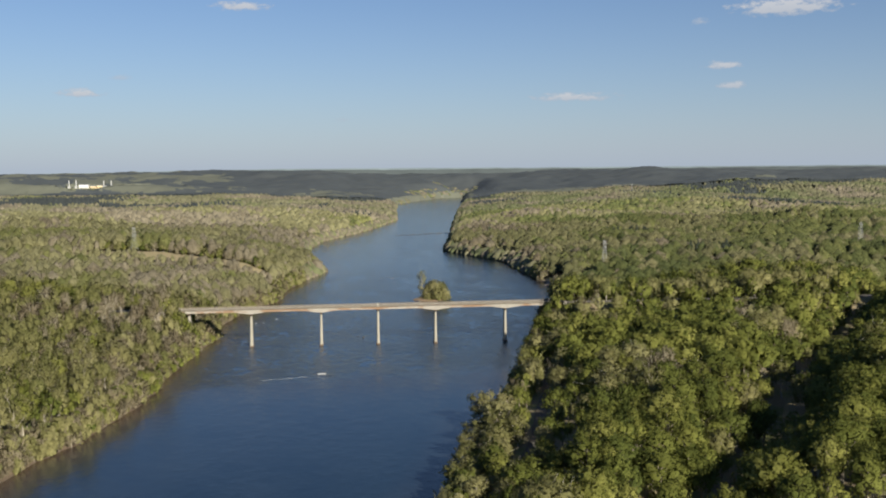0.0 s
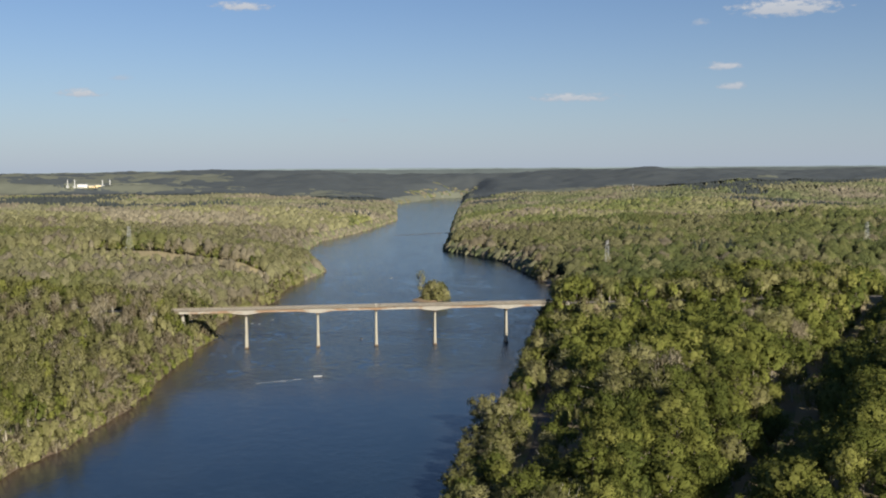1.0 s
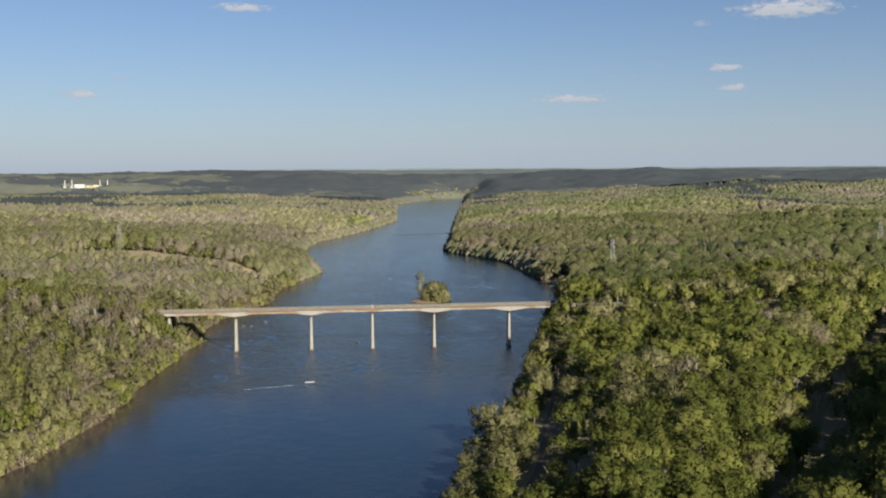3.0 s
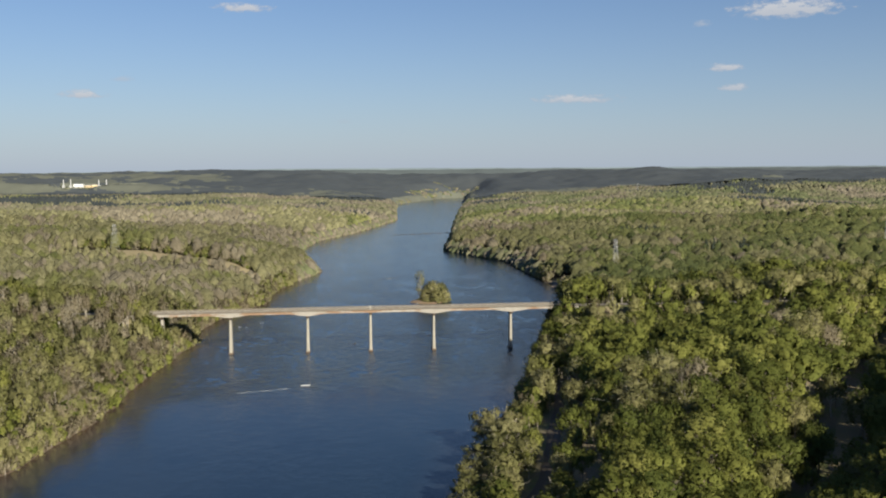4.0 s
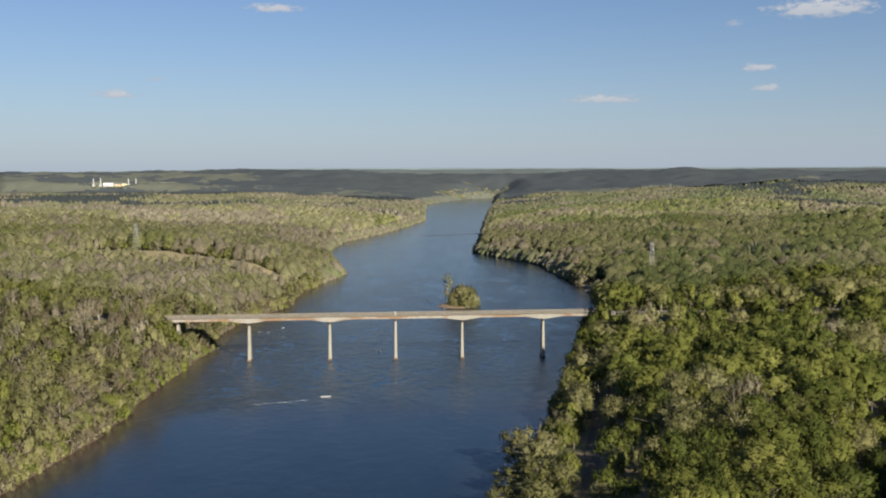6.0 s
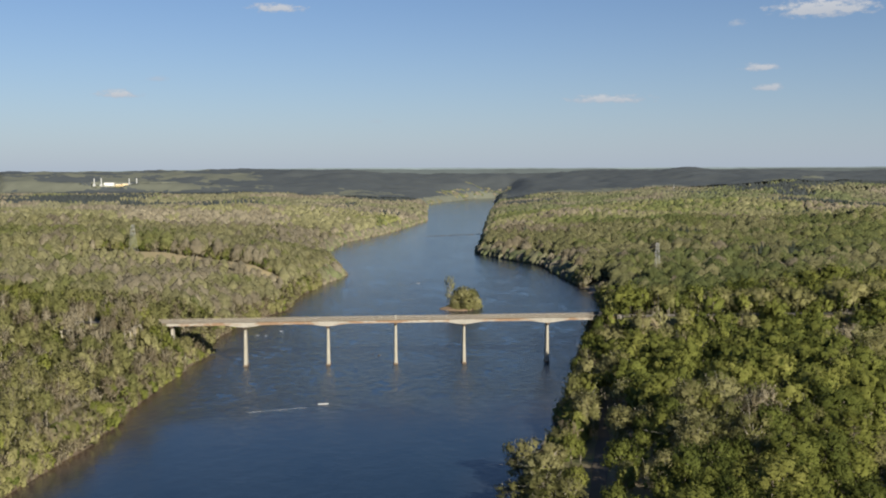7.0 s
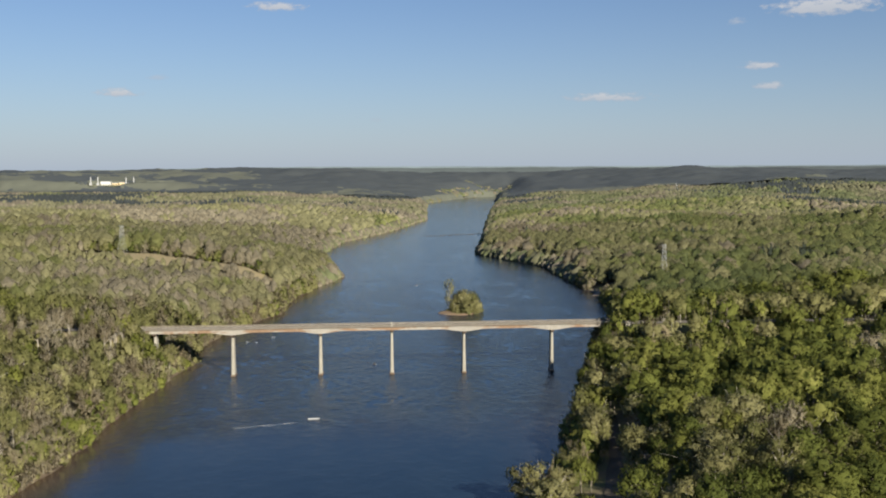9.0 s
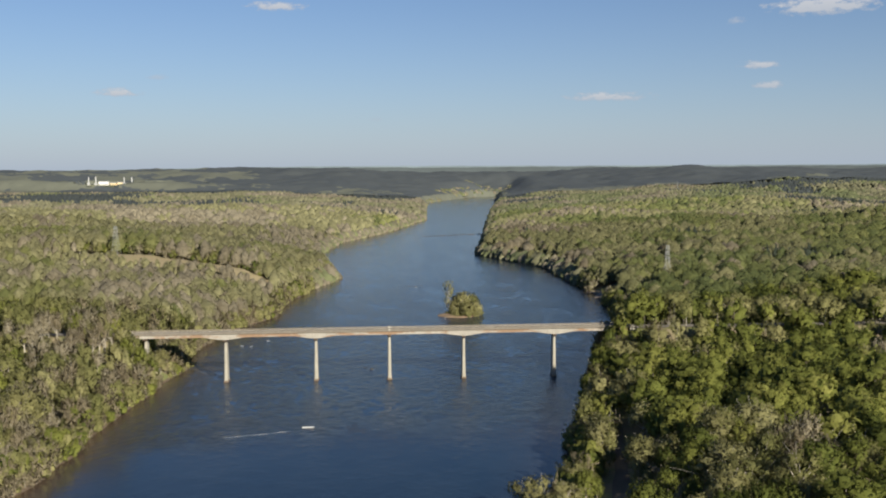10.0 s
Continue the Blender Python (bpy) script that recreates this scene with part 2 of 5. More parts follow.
def stretched(nt, vector, scale):
    n = nt.nodes.new("ShaderNodeMapping")
    n.inputs["Scale"].default_value = scale
    nt.links.new(vector, n.inputs["Vector"])
    return n.outputs[0]


def water_material():
    mat, nt, b = material("river_water")
    p = position(nt)
    v = stretched(nt, p, (0.8, 0.6, 1.0))
    # swirls and shallows: patches of rough and smooth water drawn out across the current
    patch = noise_at(nt, stretched(nt, p, (0.7, 0.4, 1.0)), 0.05, 4, 0.6)
    choppy = noise_at(nt, stretched(nt, p, (0.6, 0.32, 1.0)), 0.34, 5, 0.66)
    w1, w2, w3 = noise_at(nt, v, 0.22, 3, 0.6), noise_at(nt, v, 0.7, 4, 0.65), noise_at(nt, v, 2.6, 3, 0.6)
    rough = ramp(nt, [(0.44, (0.0, 0.0, 0.0)), (0.62, (1, 1, 1))], calc(nt, "ADD", calc(nt, "MULTIPLY", patch, 0.4), calc(nt, "MULTIPLY", choppy, 0.6)))
    # broken water over the shallows round the bridge, slack water below them, long glides upstream
    xyz = nt.nodes.new("ShaderNodeSeparateXYZ")
    nt.links.new(p, xyz.inputs[0])
    ledge = calc(nt, "ADD", calc(nt, "ADD", xyz.outputs[1], calc(nt, "MULTIPLY", xyz.outputs[0], -0.16)), calc(nt, "MULTIPLY", patch, 60.0))
    near = ramp(nt, [(0.0, (0.12, 0.12, 0.12)), (1.0, (1, 1, 1))], calc(nt, "MULTIPLY", calc(nt, "ADD", ledge, 95.0), 0.03))
    far = ramp(nt, [(0.0, (1, 1, 1)), (1.0, (0.45, 0.45, 0.45))], calc(nt, "MULTIPLY", calc(nt, "SUBTRACT", xyz.outputs[1], 60.0), 0.002))
    broken = calc(nt, "MULTIPLY", calc(nt, "MULTIPLY", rough, near), far)
    rough = calc(nt, "ADD", broken, WATER_CALM)
    h = calc(nt, "ADD", calc(nt, "MULTIPLY", w1, 1.1), calc(nt, "ADD", calc(nt, "MULTIPLY", w2, 0.75), calc(nt, "MULTIPLY", w3, 0.22)))
    bump(nt, b, calc(nt, "MULTIPLY", h, rough), WATER_BUMP, 1.0)
    deep = ramp(nt, [(0.3, (0.004, 0.015, 0.030)), (0.7, (0.008, 0.022, 0.039))], patch)
    # the dark reflection of steep wave faces is put into the broken water's colour
    deep = blend(nt, calc(nt, "MULTIPLY", broken, 0.85), deep, (0.002, 0.005, 0.008))
    # over the shallow margins the clay bed shows through; the banks' brown reflection is painted in with it
    att = nt.nodes.new("ShaderNodeAttribute")
    att.attribute_name = "shallow"
    edge = calc(nt, "MULTIPLY", att.outputs["Fac"], calc(nt, "ADD", calc(nt, "MULTIPLY", patch, 1.2), 0.4))
    nt.links.new(blend(nt, edge, deep, (0.075, 0.052, 0.034)), b.inputs["Base Color"])
    b.inputs["Roughness"].default_value = WATER_ROUGH
    b.inputs["IOR"].default_value = 1.333
    return mat


WATER_BUMP, WATER_ROUGH, WATER_CALM = 0.34, 0.11, 0.21


def concrete_material(name, dark, light, rust=0.0):
    mat, nt, b = material(name)
    p = position(nt)
    a, f = noise_at(nt, p, 0.25, 4), noise_at(nt, p, 3.0, 5)
    col = ramp(nt, [(0.3, dark), (0.7, light)], calc(nt, "ADD", calc(nt, "MULTIPLY", a, 0.55), calc(nt, "MULTIPLY", f, 0.45)))
    # streaks that run down the face
    mp = nt.nodes.new("ShaderNodeMapping")
    mp.inputs["Scale"].default_value = (1.4, 1.4, 0.12)
    nt.links.new(p, mp.inputs["Vector"])
    st = noise_at(nt, mp.outputs[0], 1.0, 4, 0.7)
    col = blend(nt, ramp(nt, [(0.52, (0, 0, 0)), (0.72, (0.75, 0.75, 0.75))], st), col, tuple(v * 0.45 for v in dark))
    if rust:
        mp3 = nt.nodes.new("ShaderNodeMapping")
        mp3.inputs["Scale"].default_value = (0.055, 0.2, 0.25)
        nt.links.new(p, mp3.inputs["Vector"])
        r = noise_at(nt, mp3.outputs[0], 1.0, 5, 0.7)
        rc = ramp(nt, [(0.3, (0.13, 0.08, 0.05)), (0.7, (0.29, 0.20, 0.125))], f)
        # the paint has held over the deep haunches and gone in between
        sx = nt.nodes.new("ShaderNodeSeparateXYZ")
        nt.links.new(p, sx.inputs[0])
        away = 60.0
        for pier in (-88.6, -40.0, 40.8, 91.0):
            away = calc(nt, "MINIMUM", calc(nt, "ABSOLUTE", calc(nt, "SUBTRACT", sx.outputs[0], pier), 0), away)
        r = calc(nt, "ADD", r, calc(nt, "MULTIPLY", calc(nt, "SUBTRACT", calc(nt, "MINIMUM", away, 18.0), 10.0), 0.009))
        col = blend(nt, ramp(nt, [(0.56 - 0.08 * rust, (0, 0, 0)), (0.66 - 0.08 * rust, (1, 1, 1))], r), col, rc)
    nt.links.new(col, b.inputs["Base Color"])
    b.inputs["Roughness"].default_value = 0.85
    bump(nt, b, f, 0.3, 0.03)
    return mat


def plain(name, color, rough=0.6, metal=0.0, vary=0.15, scale=0.8):
    mat, nt, b = material(name)
    f = noise_at(nt, position(nt), scale, 4)
    col = ramp(nt, [(0.3, tuple(v * (1 - vary) for v in color)), (0.7, tuple(min(1, v * (1 + vary)) for v in color))], f)
    nt.links.new(col, b.inputs["Base Color"])
    b.inputs["Roughness"].default_value, b.inputs["Metallic"].default_value = rough, metal
    return mat


GROUND, WATER = ground_material(), water_material()
DRY_GRASS = grass_material("dry_grass", (0.25, 0.20, 0.125), (0.20, 0.175, 0.085))
MEADOW = grass_material("pale_meadow", (0.25, 0.235, 0.14), (0.18, 0.20, 0.085))
CONCRETE = concrete_material("pier_concrete", (0.235, 0.220, 0.180), (0.340, 0.325, 0.275))
CONCRETE_BROWN = concrete_material("stained_footing_dark_cap", (0.08, 0.06, 0.042), (0.165, 0.122, 0.085))
FASCIA = concrete_material("weathered_girder_paint", (0.23, 0.215, 0.185), (0.36, 0.34, 0.295), 0.75)
PARAPET = concrete_material("parapet_concrete", (0.16, 0.14, 0.11), (0.235, 0.21, 0.165))
ROADWAY = concrete_material("worn_roadway", (0.125, 0.112, 0.092), (0.18, 0.162, 0.134))
STEEL = plain("galvanised_steel", (0.42, 0.43, 0.43), 0.5, 0.4)
WHITE_PAINT = plain("white_paint", (0.62, 0.62, 0.60), 0.45)
BOAT_PAINT = plain("scuffed_boat_paint", (0.40, 0.41, 0.41), 0.5)
CREAM = plain("cream_cladding", (0.62, 0.50, 0.30), 0.6)
BLACK = plain("dark_rubber", (0.03, 0.03, 0.032), 0.5)
ROCK = concrete_material("river_rock", (0.03, 0.028, 0.025), (0.085, 0.075, 0.065))
FOAM = plain("white_water", (0.42, 0.46, 0.50), 0.6)
RIPPLE = plain("broken_ripple", (0.05, 0.068, 0.088), 0.35)
CLAY = grass_material("river_clay", (0.21, 0.14, 0.09), (0.13, 0.10, 0.06))
# tree shade is put into the dirt track's dark colours
SHADED_TRACK = grass_material("dirt_track", (0.13, 0.10, 0.072), (0.09, 0.075, 0.05))
SAND = grass_material("bare_sand", (0.26, 0.20, 0.15), (0.18, 0.145, 0.11))
GLASS_DARK = plain("dark_window", (0.03, 0.035, 0.04), 0.2)


# ---- helpers for meshes ----
def mesh_from(name, verts, quads=None, tris=None, mat=None, tint=None, smooth=False, normals=None, heart=None, solid=None):
    """A mesh from arrays of corners and of faces."""
    me = bpy.data.meshes.new(name)
    verts = np.asarray(verts, np.float32)
    parts = [(np.asarray(a, np.int32), k) for a, k in ((quads, 4), (tris, 3)) if a is not None and len(a)]
    loops = np.concatenate([a.ravel() for a, _ in parts])
    starts, at = [], 0
    for a, k in parts:
        starts.append(at + k * np.arange(len(a)))
        at += a.size
    starts = np.concatenate(starts).astype(np.int32)
    me.vertices.add(len(verts))
    me.vertices.foreach_set("co", verts.ravel())
    me.loops.add(len(loops))
    me.loops.foreach_set("vertex_index", loops)
    me.polygons.add(len(starts))
    me.polygons.foreach_set("loop_start", starts)
    if smooth:
        me.polygons.foreach_set("use_smooth", np.ones(len(starts), bool))
    me.update(calc_edges=True)
    if normals is not None:
        me.normals_split_custom_set_from_vertices(np.asarray(normals, np.float32))
    if tint is not None:
        me.attributes.new("tint", "FLOAT", "POINT").data.foreach_set("value", np.asarray(tint, np.float32))
    if mat:
        me.materials.append(mat)
    if heart:
        # faces flagged as solid take the second material
        me.materials.append(heart)
        me.polygons.foreach_set("material_index", np.asarray(solid, np.int32))
    return me


def part(name, bm, mat, parent=None, label=""):
    """Links a bmesh as one mesh object under a thing or a part."""
    me = bpy.data.meshes.new(name)
    bm.to_mesh(me)
    bm.free()
    me.materials.append(mat)
    ob = new(name, me)
    ob.parent = parent
    return tagged(ob, label)


def thing(name, label, category, at=(0, 0, 0), turn=0.0, group="", kind=""):
    ob = new(name)
    ob.matrix_basis = pose(*at, 0, 0, turn)
    return tagged(ob, label, category, group, kind)


def box(bm, x0, x1, y0, y1, z0, z1, bevel=0.0):
    m = Matrix.LocRotScale(((x0 + x1) / 2, (y0 + y1) / 2, (z0 + z1) / 2), None, (x1 - x0, y1 - y0, z1 - z0))
    made = bmesh.ops.create_cube(bm, size=1, matrix=m)["verts"]
    if bevel:
        es = list({e for v in made for e in v.link_edges})
        bmesh.ops.bevel(bm, geom=es, offset=bevel, segments=1, affect="EDGES")
    return bm


def rod(bm, a, b, ra, rb, sides=6):
    a, b = Vector(a), Vector(b)
    q = (b - a).to_track_quat("Z", "Y")
    rings = []
    for p, r in ((a, ra), (b, rb)):
        rings.append([bm.verts.new(p + q @ Vector((r * math.cos(k * math.tau / sides), r * math.sin(k * math.tau / sides), 0))) for k in range(sides)])
    for k in range(sides):
        bm.faces.new((rings[0][k], rings[0][(k + 1) % sides], rings[1][(k + 1) % sides], rings[1][k]))
    bm.faces.new(rings[0][::-1])
    bm.faces.new(rings[1])
    return bm


def loft(bm, rings):
    """Closed rings of corners joined into one skin with end caps."""
    rows = [[bm.verts.new(p) for p in ring] for ring in rings]
    n = len(rows[0])
    for a, b in zip(rows, rows[1:]):
        for k in range(n):
            bm.faces.new((a[k], a[(k + 1) % n], b[(k + 1) % n], b[k]))
    bm.faces.new(rows[0][::-1])
    bm.faces.new(rows[-1])
    return bm


# ---- the plan: river banks, hills, cuts ----
BANK_L = np.array([(-900, -300), (-420, -200), (-293, -161), (-230, -144), (-177, -132), (-110, -130), (-45, -127), (35, -119), (90, -124),
                   (173, -112), (225, -87), (300, -86), (425, -66), (490, -49), (600, -64), (800, -85), (996, -64), (1130, -24),
                   (1288, 21), (1664, 97), (2000, 112), (2700, 150), (3148, 294), (3300, 350), (3420, 470)], float)
BANK_R = np.array([(-900, -190), (-500, -55), (-355, 12), (-293, 33), (-226, 47), (-191, 63), (-134, 77), (-58, 98), (31, 124), (111, 160),
                   (204, 180), (349, 190), (575, 188), (654, 163), (754, 127), (830, 135), (1091, 171), (1512, 224), (2079, 297),
                   (2634, 377), (3241, 454), (3420, 472)], float)


def lattice(x, y, seed):
    """Smooth value noise on arrays, about -1 to 1."""
    xi, yi = np.floor(x).astype(np.int64), np.floor(y).astype(np.int64)
    fx, fy = x - xi, y - yi
    fx, fy = fx * fx * (3 - 2 * fx), fy * fy * (3 - 2 * fy)

    def h(a, b):
        n = (a * 374761393 + b * 668265263 + seed * 974634777) & 0xFFFFFFFF
        n = ((n ^ (n >> 13)) * 1274126177) & 0xFFFFFFFF
        return ((n ^ (n >> 16)) & 0xFFFF) / 32767.5 - 1

    return (h(xi, yi) * (1 - fx) + h(xi + 1, yi) * fx) * (1 - fy) + (h(xi, yi + 1) * (1 - fx) + h(xi + 1, yi + 1) * fx) * fy


def ease(v, a, b):
    k = np.clip((v - a) / (b - a), 0, 1)
    return k * k * (3 - 2 * k)


def bank_wobble(y):
    return 2.5 * lattice(y / 17, y * 0 + 3.3, 5) + 1.2 * lattice(y / 6, y * 0 + 1.3, 6)


def inland(x, y):
    """Metres from the water's edge, negative on the river; and which bank."""
    wob = bank_wobble(y)
    left, right = np.interp(y, BANK_L[:, 0], BANK_L[:, 1]) + wob - x, x - np.interp(y, BANK_R[:, 0], BANK_R[:, 1]) + wob
    s = np.maximum(left, right)
    s = np.where(y > 3420, np.maximum(s, (y - 3420) * 0.5), s)
    return s, left > right


def to_line(x, y, line):
    """Distance to a polyline."""
    best = np.full(np.shape(x), 1e9)
    for (ax, ay), (bx, by) in zip(line, line[1:]):
        dx, dy = bx - ax, by - ay
        k = np.clip(((x - ax) * dx + (y - ay) * dy) / (dx * dx + dy * dy), 0, 1)
        best = np.minimum(best, np.hypot(x - ax - k * dx, y - ay - k * dy))
    return best


CUT = [(60, -440), (100, -384), (156, -305), (222, -198), (302, -82), (398, 39), (520, 190)]     # mown strip through the wood
LANE = [(40, -330), (56, -290), (72, -230), (86, -175), (96, -125)]                               # track behind the bank
LINE_L = [(-112, 352), (-251, 402), (-285, 413)]                                                   # power line strips


def height(x, y):
    x, y = np.asarray(x, float), np.asarray(y, float)
    s, west = inland(x, y)
    p = np.maximum(s, 0)
    hills = 9 * lattice(x / 170, y / 170, 1) + 3.5 * lattice(x / 70, y / 70, 2)
    wide = (19 * lattice(x / 650, y / 800, 3) + 8 * lattice(x / 300, y / 330, 4)) * (1 - 0.75 * ease(y, 2600, 4000))
    z = 0.7 * ease(s, -0.4, 0.6) + 13 * (1 - np.exp(-p / 50)) + 10 * (1 - np.exp(-p / 400))
    z = z + hills * ease(p, 20, 200) + wide * ease(y, 300, 1700) * ease(p, 60, 500)
    z = z + 22 * ease(y, 500, 3200) * ease(p, 30, 600) + FAR_RISE * ease(np.hypot(x + 15, y + 615), 3300, 4550) * ease(p, 5, 150)
    z = z - 12 * (1 - ease(to_line(x, y, CUT), 5, 36)) * ease(p, 25, 90)
    beyond_cut = x - np.interp(y, [q for _, q in CUT], [q for q, _ in CUT])
    z = z + 7 * ease(beyond_cut, 14, 50) * (1 - ease(beyond_cut, 110, 260)) * ease(y, -440, -330) * (1 - ease(y, 60, 220))
    beyond = y > np.interp(x, (-285, -251, -112), (413, 402, 352))
    z = z + 13 * (1 - ease(to_line(x, y, LINE_L), 12, np.where(beyond, 240, 70))) * ease(p, 5, 60)
    # the road's embankment behind each abutment
    along = np.where(x > 0, x - 131, -148 - x)
    side = np.abs(y) - 6
    berm = 26.6 - np.maximum(side, 0) * 0.55 - np.maximum(-along, 0) * 0.9
    z = np.where((along > -30) & (side < 60) & (s > 0), np.maximum(z, np.minimum(berm, 26.6)), z)
    road = ease(-side, -10, 0) * ease(along, 0, 15) * (1 - ease(along, 250, 600))
    z = z * (1 - road) + 26.6 * road
    return np.where(s < -1, -2.5 * ease(-s, 1, 14) - 0.2, z)


FAR_RISE = 52.0
PLANT = (-952.0, 2960.0, 59.0)


def land(x, y):
    """Ground height with the works' plateau and the lower woods in front of it."""
    z = height(x, y)
    d = np.hypot((np.asarray(x) - PLANT[0]) / 230, (np.asarray(y) - PLANT[1]) / 110)
    front = (1 - ease(np.abs(np.asarray(x) + 900), 350, 650)) * ease(y, 1500, 1900) * (1 - ease(y, 2750, 2850))
    z = np.where(front > 0, z * (1 - front) + np.minimum(z, 29) * front, z)
    k = 1 - ease(d, 0.9, 1.6)
    return z * (1 - k) + PLANT[2] * k


# ---- ground and water ----
def spread(edges):
    return np.concatenate([np.arange(a, b, s) for a, b, s in edges] + [[edges[-1][1]]]).astype(float)


gy = spread([(-900, -460, 22), (-460, 520, 6), (520, 1200, 16), (1200, 3400, 50), (3400, 5200, 90)])
out = np.concatenate([[0, 0.8, 1.8, 3.5, 6, 10, 15, 21], np.arange(28, 320, 8), np.arange(320, 800, 24), np.arange(800, 2600, 85), np.arange(2600, 5600, 270)])
bl, br = np.interp(gy, BANK_L[:, 0], BANK_L[:, 1]), np.interp(gy, BANK_R[:, 0], BANK_R[:, 1])
wob = bank_wobble(gy)
bl, br = bl + wob, br - wob
mid = np.maximum((br - bl) / 2 - 0.5, 0.2)
inn = np.array([0.8, 2.0, 5.0, 10.0])[None] * np.minimum(1, mid / 11)[:, None]
GX = np.concatenate([(bl[:, None] - out[None])[:, ::-1], bl[:, None] + inn, (br[:, None] - inn)[:, ::-1], br[:, None] + out[None]], 1)
GY = np.repeat(gy[:, None], GX.shape[1], 1)
GZ = land(GX, GY)
idx = np.arange(GX.size).reshape(GX.shape)
quads = np.stack([idx[:-1, :-1], idx[:-1, 1:], idx[1:, 1:], idx[1:, :-1]], -1).reshape(-1, 4)
ground = new("ground", mesh_from("ground", np.stack([GX, GY, GZ], -1).reshape(-1, 3), quads, mat=GROUND, smooth=True))
tagged(ground, "brown leaf-littered woodland ground rising from clay river banks", "ground", kind="structure")

ys = np.concatenate([np.arange(-900, 600, 12), np.arange(600, 3440, 60)])
lx, rx = np.interp(ys, BANK_L[:, 0], BANK_L[:, 1]) - 9, np.interp(ys, BANK_R[:, 0], BANK_R[:, 1]) + 9
inset = np.array([0, 9, 14, 21, 30, 42])
half = (rx - lx)[:, None] / 2 - 1
WX = np.concatenate([lx[:, None] + np.minimum(inset, half), (rx[:, None] - np.minimum(inset, half))[:, ::-1]], 1)
depth = np.exp(-np.maximum(inset - 9, 0) / 13.0)
shallow = np.repeat(np.concatenate([depth, 0.55 * depth[::-1]])[None], len(ys), 0) * (1 - 0.7 * ease(ys, 200, 900))[:, None]
wi = np.arange(WX.size).reshape(WX.shape)
wq = np.stack([wi[:-1, :-1], wi[:-1, 1:], wi[1:, 1:], wi[1:, :-1]], -1).reshape(-1, 4)
wm = mesh_from("water", np.stack([WX, np.repeat(ys[:, None], WX.shape[1], 1), 0 * WX], -1).reshape(-1, 3), wq, mat=WATER)
wm.attributes.new("shallow", "FLOAT", "POINT").data.foreach_set("value", shallow.ravel().astype(np.float32))
water = new("water", wm)
tagged(water, "wide dark blue river, rippled in long patches", "river", kind="structure")


def strip(name, line, half, mat, label, category, lift=0.12, step=4.0, cross=5):
    """A band of ground cover laid over the land along a line."""
    pts, d = [], 0.0
    for (ax, ay), (bx, by) in zip(line, line[1:]):
        k = max(2, int(math.hypot(bx - ax, by - ay) / step))
        pts += [(ax + (bx - ax) * i / k, ay + (by - ay) * i / k) for i in range(k)]
    pts.append(line[-1])
    pts = np.array(pts, float)
    tang = np.gradient(pts, axis=0)
    nrm = np.stack([-tang[:, 1], tang[:, 0]], 1) / np.linalg.norm(tang, axis=1)[:, None]
    offs = np.linspace(-half, half, cross)
    wob = 1 + 0.25 * lattice(np.arange(len(pts)) * step / 14, 0 * pts[:, 0], 9)
    P = pts[:, None] + nrm[:, None] * (offs[None, :] * wob[:, None])[..., None]
    Z = sample_ground(P[..., 0], P[..., 1]) + lift
    V = np.concatenate([P, Z[..., None]], -1).reshape(-1, 3)
    i = np.arange(len(V)).reshape(P.shape[:2])
    Q = np.stack([i[:-1, :-1], i[1:, :-1], i[1:, 1:], i[:-1, 1:]], -1).reshape(-1, 4)
    return tagged(new(name, mesh_from(name, V, Q, mat=mat, smooth=True)), label, category, kind="structure")


def sample_ground(x, y):
    return land(np.asarray(x, float), np.asarray(y, float))


strip("grass_strip", CUT, 4.2, DRY_GRASS, "mown strip of dry grass and brush through the wood", "grass strip", 0.25)
strip("dirt_track", LANE, 2.6, SHADED_TRACK, "shaded bare dirt track behind the bank trees", "track", 0.25)
strip("grass_slope", [(a, b - 8) for a, b in LINE_L], 17, DRY_GRASS, "cleared tan grass slope below the power line", "grass strip", 0.25)
strip("landing", [(190, 318), (206, 346)], 7, SAND, "bare sandy landing at the water's edge", "landing", 0.35, 2.0)
strip("road", [(131, 0), (420, 0)], 4.6, ROADWAY, "worn grey road leading off the bridge into the trees", "road", 0.5)
strip("road", [(-148, 0), (-420, 0)], 4.6, ROADWAY, "worn grey road leading off the bridge into the trees", "road", 0.5)

# ---- trees ----


def unit(v):
    return v / (np.linalg.norm(v, axis=-1, keepdims=True) + 1e-9)


def cards(centres, normals, along, size, rng, thin=1.0, upright=False):
    """Bent four-cornered sprays at the given places, facing the given ways, drawn out along the given directions."""
    k = len(centres)
    nrm = unit(normals)
    loose = unit(nrm * (1, 1, 0.25) + rng.normal(0, 0.5, (k, 3)) * (1, 1, 0.6)) if upright else unit(nrm + rng.normal(0, 0.38, (k, 3)))
    a = unit(along) + rng.normal(0, 0.3, (k, 3))
    a = unit(a - loose * (a * loose).sum(1, keepdims=True))
    b = np.cross(loose, a)
    s = (size * rng.uniform(0.6, 1.35, k))[:, None] * 0.5
    bend = loose * s * 0.3
    a, b = a * s, b * s * thin
    v = np.stack([centres - a - b * 0.6, centres + a * 0.8 - b - bend, centres + a + b * 0.7, centres - a * 0.8 + b * 0.9 - bend], 1)
    soft = unit(np.repeat(0.78 * nrm + 0.22 * loose, 4, axis=0))
    return v.reshape(-1, 3), np.arange(4 * k).reshape(k, 4), soft


# crown forms: radius, lowest polar angle, share of the height at the crown's middle and its half height
FORMS = {"round": (4.3, 112, 0.58, 0.36), "tall": (3.1, 120, 0.56, 0.40), "fan": (5.0, 84, 0.52, 0.42), "open": (4.6, 100, 0.56, 0.38)}


